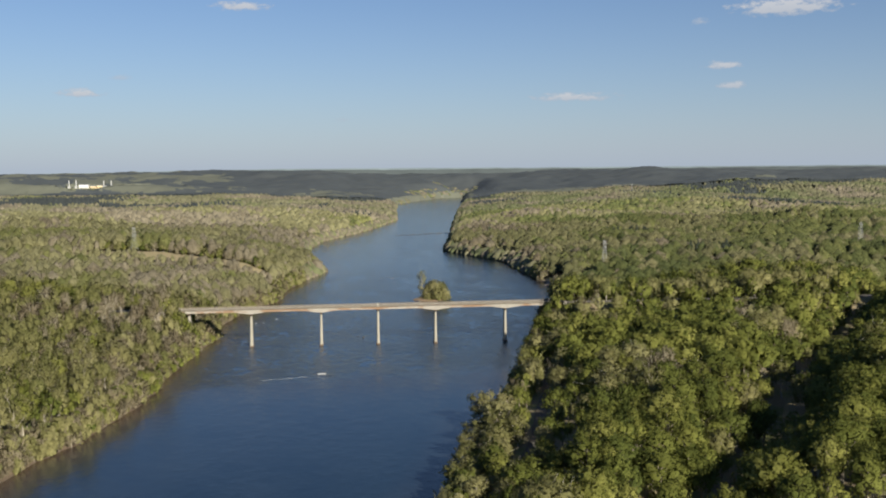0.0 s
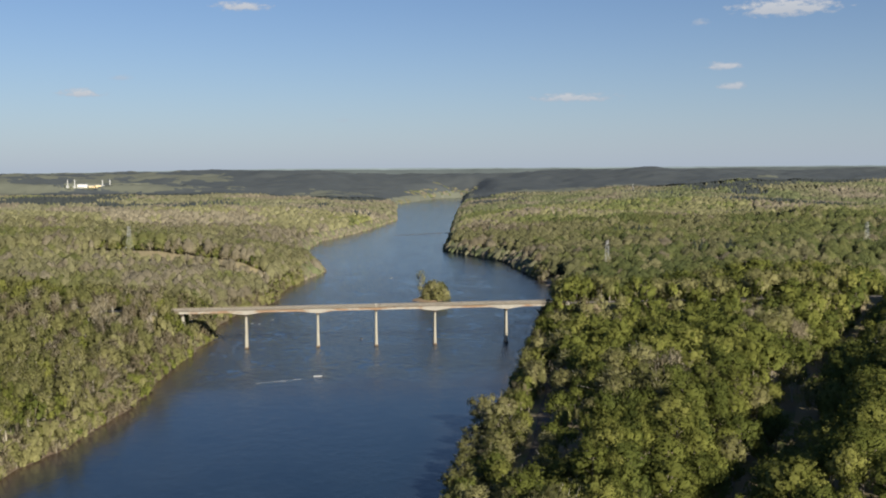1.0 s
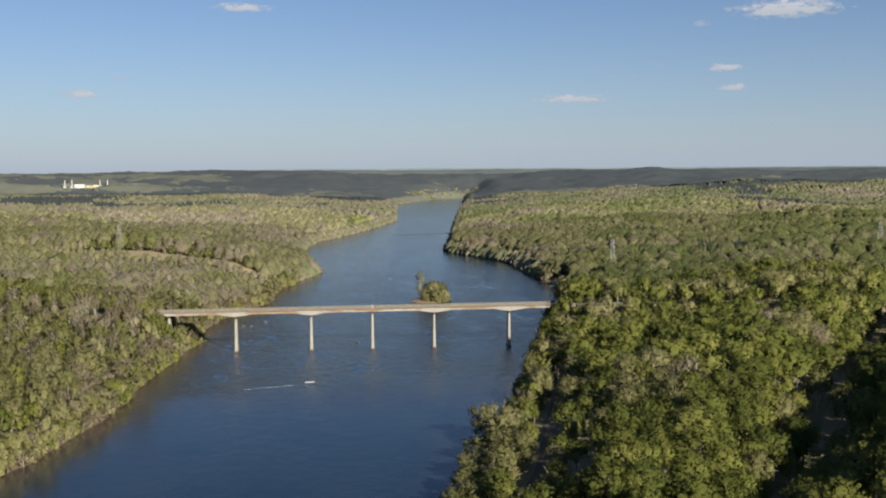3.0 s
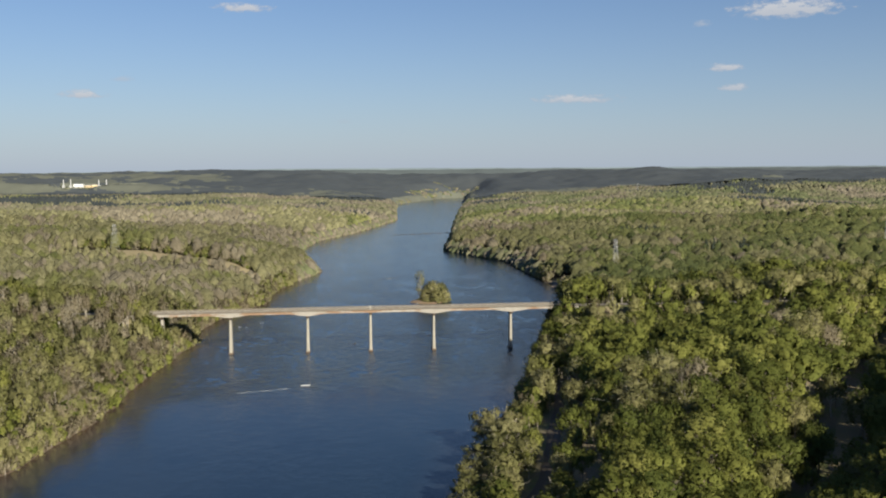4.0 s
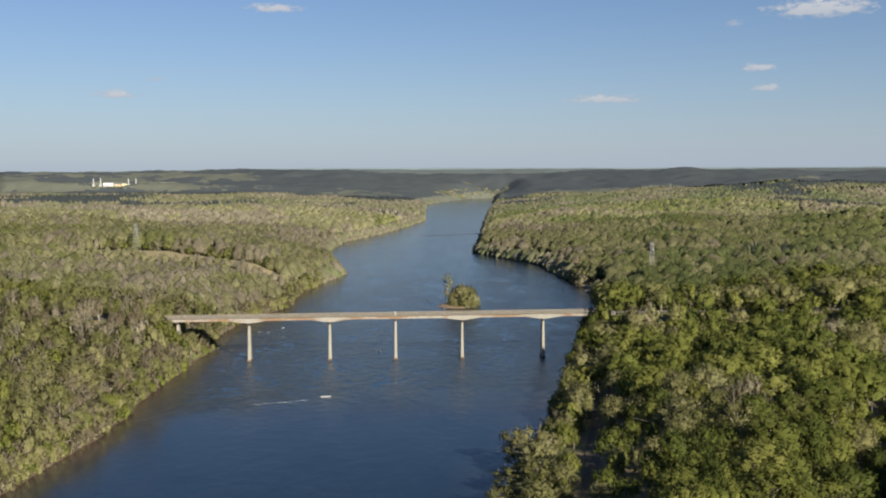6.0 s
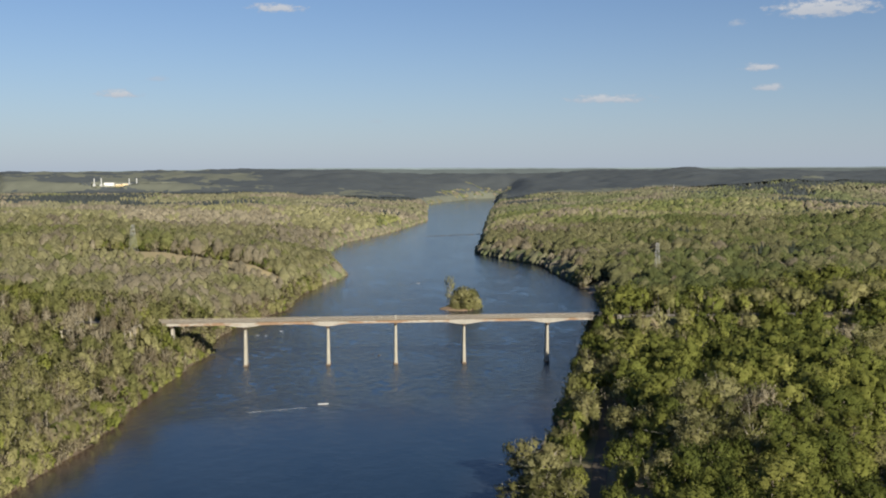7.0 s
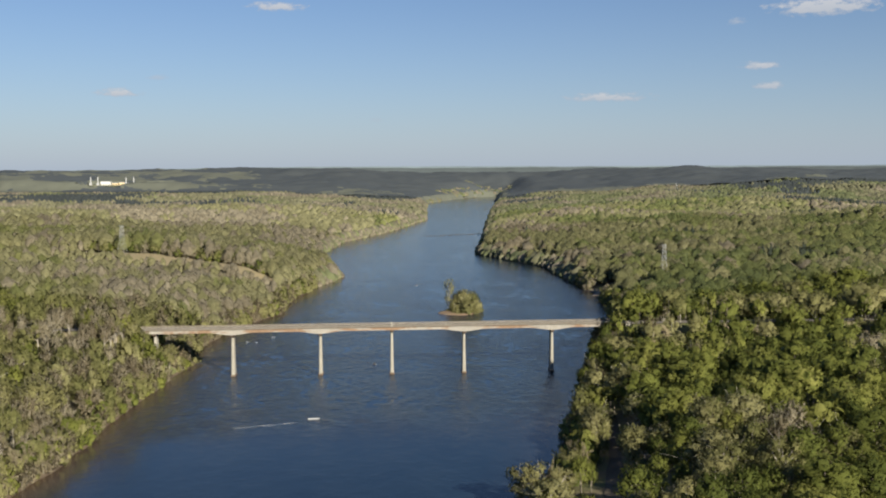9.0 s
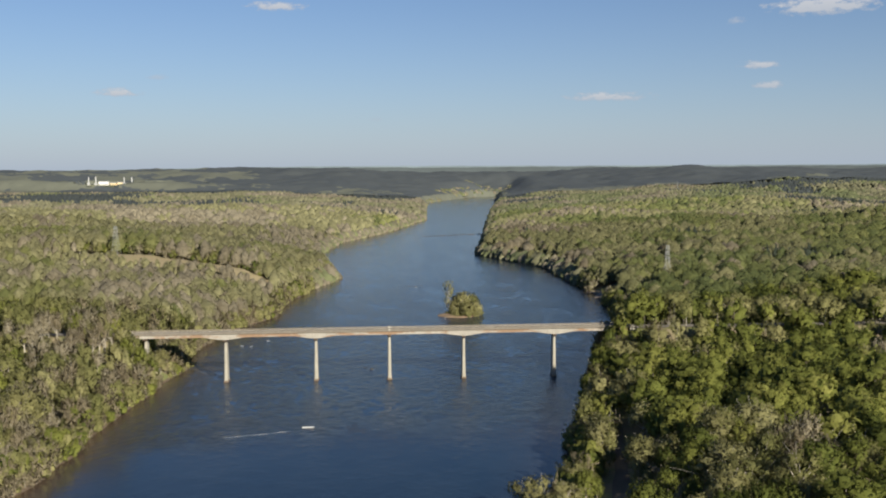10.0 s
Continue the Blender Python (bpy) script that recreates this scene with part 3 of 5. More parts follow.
def limb_plan(rng, kind, form, boughs, h=18.0):
    """Where each bough leaves the trunk, where it ends, and the size of the plume of leaves that it carries."""
    out = []
    if kind == "pine":
        for k in range(boughs):
            u = (k + 0.5) / boughs
            a, r = k * 2.4 + rng.uniform(-0.4, 0.4), 3.3 * (1 - 0.82 * u) * rng.uniform(0.75, 1.1)
            z = h * (0.34 + 0.62 * u)
            out.append((np.array((0, 0, z)), np.array((r * math.cos(a), r * math.sin(a), z - 0.15 * r)), 0.5 * r + 0.5, 0.9))
        return out
    radius, low, mid, half = FORMS[form]
    swing = rng.uniform(0, math.tau)
    for k in range(boughs):
        u = (k + 0.35) / boughs
        polar = math.acos(1 - (1 - math.cos(math.radians(low))) * u) + rng.normal(0, 0.08)
        a = swing + k * 2.39996 + rng.normal(0, 0.25)
        reach = rng.uniform(0.76, 0.9) if form != "open" else rng.uniform(0.55, 1.05)
        tip = np.array((radius * math.sin(polar) * math.cos(a), radius * math.sin(polar) * math.sin(a), half * h * math.cos(polar))) * reach + (0, 0, mid * h)
        base = np.array((0, 0, h * min(0.62, max(0.2, 0.30 + 0.30 * math.cos(polar)) + rng.uniform(-0.05, 0.05))))
        size = rng.uniform(0.85, 1.15) * (7.4 if form != "open" else 5.4) / math.sqrt(boughs)
        out.append((base, tip, size * 1.5, size))
    return out


def crown_arrays(kind, rng, count, size, plan, h=18.0):
    """Sprays of leaves or twigs that clothe the upright plumes at the ends of the boughs."""
    lobes = plume_lobes(plan, kind)
    weight = np.array([r * length for _, _, length, r in lobes])
    each = np.maximum(4, (count * 1.7 * weight / weight.sum()).astype(int))
    cs, os_, al = [], [], []
    for (mid, axis, length, r), k in zip(lobes, each):
        d = unit(rng.normal(size=(k, 3)) + (0, 0, 0.25))
        lon = (d @ axis)[:, None]
        p = mid + ((d - lon * axis) * r + lon * axis * length) * rng.uniform(0.55, 1.08, (k, 1))
        cs.append(p)
        os_.append(0.2 * d + 0.7 * unit((p - (0, 0, h * 0.42)) / (4.2, 4.2, h * 0.42)) + (0, 0, 0.2))
        al.append(np.repeat(axis[None], k, 0) + 0.5 * d)
    c, o, a = np.concatenate(cs), np.concatenate(os_), np.concatenate(al)
    # nothing grows inside a neighbouring plume
    buried = np.zeros(len(c), bool)
    for mid, axis, length, r in lobes:
        q = c - mid
        lon = (q @ axis)[:, None]
        buried |= (((q - lon * axis) ** 2).sum(1) / r ** 2 + (lon[:, 0] / length) ** 2) < 0.5
    if kind != "bare" and kind != "pine":
        c, o, a = c[~buried], o[~buried], a[~buried]
    pick = rng.permutation(len(c))[:count]
    c, o, a = c[pick], o[pick], a[pick]
    if kind == "bare":
        return cards(c, o, a, size * 2.3, rng, 0.2, True)
    if kind == "olive":
        k = len(c) * 2 // 3
        one, two = cards(c[:k], o[:k], a[:k], size, rng, 0.8, True), cards(c[k:], o[k:], a[k:], size * 1.6, rng, 0.35, True)
        return np.concatenate([one[0], two[0]]), np.concatenate([one[1], two[1] + len(one[0])]), np.concatenate([one[2], two[2]])
    return cards(c, o, a, size, rng, 0.75, True)


def skeleton_mesh(rng, kind, plan, h=18.0, sides=4):
    """A tapered, slightly crooked trunk with boughs that reach into their plumes."""
    bm = bmesh.new()
    pts = [Vector((0, 0, -0.6))]
    top = 0.95 if kind == "pine" else 0.70
    for k in range(1, 5):
        pts.append(Vector((rng.normal(0, 0.18), rng.normal(0, 0.18), h * top * k / 4)))
    radii = [0.36, 0.28, 0.22, 0.15, 0.06]
    for k in range(4):
        rod(bm, pts[k], pts[k + 1], radii[k], radii[k + 1], sides)
    for base, tip, length, r in plan:
        b, t = Vector(base), Vector(tip)
        mid = b.lerp(t, 0.5) + Vector((0, 0, -0.06 * (t - b).length))
        if kind == "green":
            rod(bm, b, t, 0.12, 0.02, 3)
            continue
        stout = 1.6 if kind == "bare" else 1.0
        rod(bm, b, mid, 0.13 * stout, 0.085 * stout, 3)
        rod(bm, mid, t, 0.08 * stout, 0.03, 3)
        if kind in ("bare", "olive"):
            for _ in range(2 if kind == "bare" else 1):
                side = Vector(rng.normal(size=3)) * 0.28 * (t - b).length
                rod(bm, mid.lerp(t, rng.uniform(0, 0.5)), t + side + Vector((0, 0, 0.3)), 0.05 * stout, 0.02, 3)
    return bm


LOOKS = {"green": (BARK, "leafy_tree", "tall deciduous tree in fresh yellow-green spring leaf", "tree"),
         "olive": (BARK_PALE, "budding_tree", "deciduous tree with thin olive-tan spring buds", "tree"),
         "bare": (BARK_PALE, "bare_tree", "still leafless tree with grey-brown twigs and pale limbs", "tree"),
         "pine": (BARK, "pine_tree", "dark green pine among the broadleaved trees", "pine")}


def plume_lobes(plan, kind):
    """Middle, axis, half length and radius of the plume at the end of each bough."""
    out = []
    for base, tip, length, r in plan:
        axis = unit(unit(tip - base) + (0, 0, 0.1 if kind == "pine" else 0.75))
        out.append((tip - axis * 0.3 * length, axis, length, r))
    return out


def heart_arrays(kind, rng, lobes, sides, rings, shrink, h=18.0):
    """The denser hearts of the plumes: one lumpy closed skin each."""
    vs, qs, ns, base = [], [], [], 0
    for mid, axis, length, r in lobes:
        one = unit(np.cross(axis, (0.3, 1.0, 0.2)))
        two = np.cross(axis, one)
        p, d = [], []
        for g in range(rings):
            polar = math.pi * (g + 0.75) / (rings + 0.5)
            for k in range(sides):
                a = (k + 0.5 * (g % 2)) * math.tau / sides
                w = math.sin(polar) * (math.cos(a) * one + math.sin(a) * two)
                f = shrink * rng.uniform(0.84, 1.12)
                p.append(mid + (w * r + axis * math.cos(polar) * length) * f)
                d.append(w + axis * math.cos(polar))
        p += [mid + axis * length * shrink, mid - axis * length * shrink]
        d += [axis, -axis]
        p, d = np.array(p), np.array(d)
        n = len(p)
        q = [(g * sides + (k + 1) % sides, g * sides + k, (g + 1) * sides + k, (g + 1) * sides + (k + 1) % sides) for g in range(rings - 1) for k in range(sides)]
        q += [(k, (k + 1) % sides, n - 2, n - 2) for k in range(sides)]
        q += [((rings - 1) * sides + (k + 1) % sides, (rings - 1) * sides + k, n - 1, n - 1) for k in range(sides)]
        vs.append(p)
        qs.append(np.array(q) + base)
        ns.append(unit(0.2 * d + 0.6 * unit((p - (0, 0, h * 0.42)) / (4.2, 4.2, h * 0.42)) + rng.normal(0, 0.12, d.shape) + (0, 0, 0.35)))
        base += n
    return np.concatenate(vs), np.concatenate(qs), np.concatenate(ns)


def crown_with_heart(kind, rng, count, size, plan, sides=4, rings=2, shrink=0.54, h=18.0):
    """Corners, faces, soft normals and which faces belong to the hearts."""
    hv, hq, hn = heart_arrays(kind, rng, plume_lobes(plan, kind), sides, rings, shrink * (0.8 if kind == "bare" else 1.0), h)
    cv, cq, cn = crown_arrays(kind, rng, count, size, plan, h)
    return np.concatenate([hv, cv]), np.concatenate([hq, cq + len(hv)]), np.concatenate([hn, cn]), np.r_[np.ones(len(hq), int), np.zeros(len(cq), int)]


def crown_mesh(kind, v, q, n, solid, tint, leaves):
    """One crown mesh; four-cornered faces come before three-cornered ones."""
    flat = q[:, 2] == q[:, 3]
    return mesh_from("crown", v, q[~flat], q[flat][:, :3], mat=leaves[0] or leaves[1], tint=tint, smooth=True, normals=n, heart=leaves[1], solid=np.r_[solid[~flat], solid[flat]])


def dome_arrays(kind, rng, sides, rings, skins=1, h=18.0):
    """A lumpy rounded crown for the woods farther off: uneven rings closed by a top, with a ragged outer skin of sprays if skins is 2."""
    slim = rng.uniform(0.8, 1.15)
    lobes, swell = unit(rng.normal(size=(9, 3)) + (0, 0, 0.3)), rng.uniform(0.1, 0.36, 9)
    vs, qs, fs, base = [], [], [], 0
    for skin in range(skins):
        grow_by = 1.0 if skins == 1 else (0.8, 1.1)[skin]
        for g in range(rings):
            u = (g + 0.15) / rings
            z = 0.12 + 0.80 * u
            r = 4.6 * math.sqrt(max(0.0, 1 - ((z - 0.45) / 0.5) ** 2)) if kind != "pine" else 3.6 * (1.02 - u)
            for k in range(sides):
                a = (k + 0.5 * (g % 2) + rng.uniform(-0.2, 0.2)) * math.tau / sides
                d = unit(np.array((math.cos(a), math.sin(a), (z - 0.5) * 2.2)))
                f = (0.86 + float((swell * np.exp(7 * (lobes @ d - 1))).max()) + rng.normal(0, 0.05 + 0.09 * skin)) * grow_by
                vs.append((r * slim * f * math.cos(a), r * slim * f * math.sin(a), h * (0.5 + (z - 0.5) * (0.9 + 0.35 * (f - 0.9)))))
        vs.append((rng.normal(0, 0.5), rng.normal(0, 0.5), h * rng.uniform(0.92, 1.0) * (0.9 + 0.1 * grow_by)))
        top = base + rings * sides
        q = [(base + g * sides + k, base + g * sides + (k + 1) % sides, base + (g + 1) * sides + (k + 1) % sides, base + (g + 1) * sides + k) for g in range(rings - 1) for k in range(sides)]
        q += [(top - sides + k, top - sides + (k + 1) % sides, top, top) for k in range(sides)]
        qs += q
        fs += [1 if skin == 0 else 0] * len(q)
        base = top + 1
    v = np.array(vs)
    return v, np.array(qs), unit(0.5 * unit((v - (0, 0, h * 0.35)) / (5.0, 5.0, h * 0.5)) + rng.normal(0, 0.16, v.shape) + (0, 0, 0.45)), np.array(fs)


def wooded_at(x, y):
    """Where trees grow: within sight, off the water, the road, the strips and the works' meadow."""
    s, _ = inland(x, y)
    keep = (s > 4.0) & (x < 0.585 * (y + 694) + 22) & (x > -np.maximum(0.345 * (y + 694) + 32, 0.375 * (y + 536) + 15))
    keep &= to_line(x, y, CUT) > 6.6 + 2.0 * lattice(x / 15, y / 15, 12)
    keep &= to_line(x, y, LANE) > np.interp(y, (-230, -190), (6.0, 4.2))
    keep &= to_line(x, y + 8, LINE_L) > 18
    keep &= to_line(x, y, [(186, 306), (206, 346)]) > 15
    keep &= ~((np.abs(x + 131) < 5) & (y > -24) & (y < 0))
    keep &= ~((np.abs(y) < 8) & (x > -139) & (x < 139)) & ~((np.abs(y) < 6.5) & (np.abs(x) < 400))
    d = np.hypot((x - PLANT[0] - 20) / 125, (y - PLANT[1] + 50) / 105)
    keep &= (to_line(x, y, [(PLANT[0] + 60, PLANT[1] - 60), (PLANT[0] + 150, PLANT[1] - 40), (PLANT[0] + 290, PLANT[1] + 20)]) > 55) & (d > 1) & (np.hypot(x + 15, y + 615) < 4600)
    return keep


# wooded country in plan: spacing grows with distance, gaps for river, road, strips
def scatter(y0, y1, step, seed=1, west_only=None, jitter=0.7):
    rng = np.random.RandomState(seed)
    xs = np.arange(-0.46 * (y1 + 694) - 40, 0.66 * (y1 + 694) + 60, step)
    ysr = np.arange(y0, y1, step)
    X, Y = np.meshgrid(xs, ysr)
    X = X + (np.arange(len(ysr)) % 2)[:, None] * step / 2
    X, Y = X + rng.uniform(-jitter, jitter, X.shape) * step, Y + rng.uniform(-jitter, jitter, X.shape) * step
    x, y = X.ravel(), Y.ravel()
    s, west = inland(x, y)
    keep = wooded_at(x, y)
    if west_only is not None:
        keep &= west == west_only
    x, y, s, west = x[keep], y[keep], s[keep], west[keep]
    return x, y, s, west, rng


def scatter_both(y0, y1, step, seed, close=0.65):
    """The west bank's trees are slimmer and stand closer than the east bank's."""
    e, w = scatter(y0, y1, step, seed, False), scatter(y0, y1, step * close, seed + 500, True)
    return (*(np.concatenate(a) for a in zip(e[:4], w[:4])), e[4])


# stands of pine in the broadleaved woods: middle and half widths; the second stands in for a dark hollow
STANDS = [(392, 368, 26, 20), (378, 672, 34, 50), (775, 1150, 65, 70), (980, 1500, 160, 130), (-170, 1870, 100, 90), (-820, 2150, 170, 320), (-520, 1900, 150, 120)]


def choose(x, y, s, west, rng):
    """Which kind of tree grows where: 0 green, 1 olive, 2 bare, 3 pine."""
    off = ease(y, 100, 800)
    a = 0.9 * lattice(x / 60, y / 60, 21) * (1 - 0.4 * off) + 1.15 * off * lattice(x / 110, y / 150, 24) + 0.6 * lattice(x / 22, y / 22, 22) * (1 - 0.6 * off) + rng.normal(0, 0.42, len(x)) * (1 - 0.65 * off)
    a = a + np.where(west, -0.12, 0.34) - np.where(west, 0.16, 0.42) * ease(y, 0, 600) + 0.25 * ease(30 - s, 0, 25) * np.where(west, -1, -1.6)
    a = np.where(~west & (s < 30) & (y < -150), np.clip(a - 0.5, -0.7, 1), a)
    k = np.where(a > np.where(west, 0.42, 0.12), 0, np.where(a > np.where(west, -0.62, -0.72), 1, 2))
    p = lattice(x / 190, y / 190, 31) + 0.5 * lattice(x / 60, y / 60, 32) + rng.normal(0, 0.12, len(x))
    # the far hills turn to dark pine in place of cloud shade
    pines = p > 1.12 - 0.85 * ease(y, 900, 2600) - 1.6 * ease(y, 2300, 3100) * ease(x, -700, -150) - 0.45 * ease(y, 1900, 2800) * (x < -150)
    for px, py, rx, ry in STANDS:
        pines |= np.hypot((x - px) / rx, (y - py) / ry) < 1 + 0.3 * lattice(x / 40, y / 40, 33)
    return np.where(pines & (s > 30) & (west | (y > 200)) & (to_line(x, y, LINE_L) > 110), 3, k)


KINDS = ("green", "olive", "bare", "pine")


def stature(x, y, west, rng):
    """Height and girth of trees: a few broad old ones, many slim ones between them."""
    old = rng.uniform(0, 1, len(x)) < np.where(west, 0.12, 0.3)
    tall = np.where(old, rng.uniform(1.1, 1.35, len(x)), rng.uniform(0.66, 1.15, len(x)))
    wide = np.where(old, rng.uniform(1.15, 1.6, len(x)), rng.uniform(0.85, 1.3, len(x))) * np.where(west, 0.86, 1.05)
    return tall, wide


def plant_single():
    """The trees nearest to the flight, each a thing of its own, and what is left of the near belt."""
    x, y, s, west, rng = scatter_both(-420, 130, 9.8, 3, 0.72)
    k = choose(x, y, s, west, rng)
    z = sample_ground(x, y)
    tall, wide = stature(x, y, west, rng)
    tall = tall * np.where(s < 14, 0.8, 1.0) * np.where(~west & (y < -190) & (s < 48), 0.72, 1.0)
    turn = rng.uniform(0, 360, len(x))
    reach = np.hypot(x - 10, y + 560)
    rest = np.ones(len(x), bool)
    for kind_no, kind in enumerate(KINDS):
        bark, name, label, cat = LOOKS[kind]
        proto = []
        for v, form in enumerate(("round", "tall", "fan", "open", "round", "fan")):
            r = np.random.RandomState(100 + 10 * kind_no + v)
            root = tagged(new(name), label, cat, "trees of the near wood")
            plan = limb_plan(r, kind, form, {"green": 13, "olive": 13, "bare": 12, "pine": 22}[kind] + v)
            part("trunk", skeleton_mesh(r, kind, plan), bark, root)
            made = crown_with_heart(kind, r, {"green": 760, "olive": 740, "bare": 430, "pine": 420}[kind], {"green": 0.74, "olive": 0.74, "bare": 0.9, "pine": 1.2}[kind], plan)
            crown = new("crown", crown_mesh(kind, *made, np.zeros(len(made[0])), LEAVES[kind]))
            crown.parent = root
            proto.append(root)
        mine = np.where(k == kind_no)[0]
        mine = mine[np.argsort(reach[mine])][: {"green": 280, "olive": 220, "bare": 150, "pine": 40}[kind]]
        for n, i in enumerate(mine):
            m = pose(x[i], y[i], z[i], rng.normal(0, 2.0), rng.normal(0, 2.0), turn[i]) @ Matrix.Diagonal((tall[i] * wide[i], tall[i] * wide[i], tall[i], 1))
            if n < 6:
                proto[n].matrix_basis = m
            else:
                copy_thing(proto[n % 6], m).scale = (tall[i] * wide[i], tall[i] * wide[i], tall[i])
        for spare in proto[len(mine):]:
            for o in (*spare.children, spare):
                bpy.data.objects.remove(o)
        rest[mine] = False
    return [a[rest] for a in (x, y, z, k, tall * 1.0, turn, wide)]


def plant_stuff(name, label, x, y, z, k, tall, turn, wide, count, size, seed, trunks, variants=6, h=18.0, dome=None, leaves_of=LEAVES, lobes=7, shrink=0.56, pale=0.9):
    """A belt of woodland that nobody could count, one object for each kind of tree."""
    for kind_no, kind in enumerate(KINDS):
        mine = np.where(k == kind_no)[0]
        if not len(mine):
            continue
        bark = LOOKS[kind][0]
        leaves = leaves_of[kind]
        rng = np.random.RandomState(seed + kind_no)
        vs, qs, ts, ns, fs, base = [], [], [], [], [], 0
        pick = rng.randint(0, variants, len(mine))
        for v in range(variants):
            if dome:
                cv, cq, cn, cf = dome_arrays(kind, rng, *dome, h=h)
            else:
                cv, cq, cn, cf = crown_with_heart(kind, rng, count, size, limb_plan(rng, kind, ("round", "tall", "fan", "open")[v % 4], lobes + v % 3, h), 4, 2, shrink, h)
            who = mine[pick == v]
            if not len(who):
                continue
            a = np.radians(turn[who])
            c, sn = np.cos(a)[:, None], np.sin(a)[:, None]
            w = (tall * wide)[who][:, None]
            X = (cv[None, :, 0] * c - cv[None, :, 1] * sn) * w + x[who][:, None]
            Y = (cv[None, :, 0] * sn + cv[None, :, 1] * c) * w + y[who][:, None]
            Z = cv[None, :, 2] * tall[who][:, None] + z[who][:, None]
            vs.append(np.stack([X, Y, Z], -1).reshape(-1, 3))
            ns.append(np.stack([cn[None, :, 0] * c - cn[None, :, 1] * sn, cn[None, :, 0] * sn + cn[None, :, 1] * c, cn[None, :, 2] + 0 * c], -1).reshape(-1, 3))
            qs.append((cq[None] + (base + len(cv) * np.arange(len(who)))[:, None, None]).reshape(-1, 4))
            # neighbours are alike: the tone drifts over the hillside
            drift = np.where(inland(x[who], y[who])[1], pale, 0.42) + 0.40 * lattice(x[who] / 55, y[who] / 75, 41 + kind_no) + rng.normal(0, 0.22, len(who))
            ts.append(np.repeat(np.clip(drift, 0.02, 0.98), len(cv)))
            fs.append(np.tile(cf, len(who)))
            base += len(cv) * len(who)
        me = crown_mesh(kind, np.concatenate(vs), np.concatenate(qs), np.concatenate(ns), np.concatenate(fs), np.concatenate(ts), leaves)
        wood = tagged(new(name, me), label[kind], "woodland", kind="stuff")
        if trunks:
            r0, r1, hh = 0.30, 0.10, h * 0.72
            px = np.array([(math.cos(q), math.sin(q)) for q in (0, math.tau / 3, 2 * math.tau / 3)])
            ring0 = np.concatenate([px * r0, np.full((3, 1), -0.8)], 1)
            ring1 = np.concatenate([px * r1, np.full((3, 1), hh)], 1)
            pv = np.concatenate([ring0, ring1])
            pv = np.concatenate([pv, pv + (0.0, 0.0, 0.0)])[:6]
            T = pv[None] * np.stack([tall[mine]] * 3, -1)[:, None] + np.stack([x[mine], y[mine], z[mine]], -1)[:, None]
            T[:, 3:, :2] += rng.normal(0, 0.5, (len(mine), 1, 2))
            fq = np.array([(0, 1, 4, 3), (1, 2, 5, 4), (2, 0, 3, 5)])
            Q = (fq[None] + (6 * np.arange(len(mine)))[:, None, None]).reshape(-1, 4)
            t = new("trunks", mesh_from("trunks", T.reshape(-1, 3), Q, mat=bark))
            t.parent = wood
            t["kind"] = "stuff"


WOODS = {"green": "dense spring woodland of fresh green crowns", "olive": "budding olive-tan woodland covering the slopes",
         "bare": "grey-brown leafless woodland on the slopes", "pine": "dark evergreen pine woods, in place of cloud shade on the far hills"}


def grow(y0, y1, step, count, size, seed, trunks, spread_h=(0.7, 1.25), girth=1.0, dome=None, leaves_of=LEAVES, lobes=7, shrink=0.56):
    x, y, s, west, rng = scatter_both(y0, y1, step, seed) if y1 < 900 else scatter(y0, y1, step, seed)
    slim = np.where(west, 0.98, 1.1) if y1 < 900 else 1.0
    k = choose(x, y, s, west, rng)
    tall = rng.uniform(*spread_h, len(x)) * np.where(s < 14, 0.72, 1.0) * np.where(to_line(x, y + 52, LINE_L) < 36, 0.55, 1.0)
    plant_stuff("woodland", WOODS, x, y, sample_ground(x, y), k, tall, rng.uniform(0, 360, len(x)), slim * girth * rng.uniform(0.9, 1.3, len(x)), count, size, seed, trunks, dome=dome, leaves_of=leaves_of, lobes=lobes, shrink=shrink)


def bank_belt(y0, y1, step, count, size, seed, dome=None, scale=1.0, leaves_of=LEAVES, lobes=4, shrink=0.7, pale=0.82):
    """Low trees and brush that hang over the water's edge on both banks."""
    rng = np.random.RandomState(seed)
    parts = []
    for west, bank in ((True, BANK_L), (False, BANK_R)):
        for row in (0, 1, 2):
            y = np.arange(y0, y1, step)
            y = y + rng.uniform(-0.4, 0.4, len(y)) * step
            edge = np.interp(y, bank[:, 0], bank[:, 1])
            w = bank_wobble(y)
            s = (-1.0 + 3.0 * row) * scale + rng.uniform(0, 1.8, len(y)) * scale
            x = edge + w - s if west else edge - w + s
            k = rng.choice(4, len(y), p=((0.12, 0.42, 0.46, 0.0) if west else (0.42, 0.43, 0.15, 0.0)) if y1 < 900 else (0.15, 0.35, 0.5, 0.0) if west else (0.38, 0.42, 0.2, 0.0))
            parts.append((x, y, k, rng.uniform(0.28, 0.6, len(y)) + 0.22 * row))
    x, y, k, tall = (np.concatenate(a) for a in zip(*parts))
    keep = ~((np.abs(y) < 8)) & (to_line(x, y, [(180, 306), (200, 350)]) > 15) & (x < 0.585 * (y + 694) + 22)
    x, y, k, tall = x[keep], y[keep], k[keep], tall[keep] * (1 + 0.3 * (scale - 1))
    z = np.maximum(sample_ground(x, y), 0.3) - 5.5 * tall
    plant_stuff("bank_brush", BRUSH, x, y, z, k, tall, rng.uniform(0, 360, len(x)), rng.uniform(0.9, 1.5, len(x)) * scale, count, size, seed, True, dome=dome, leaves_of=leaves_of, lobes=lobes, shrink=shrink, pale=pale)


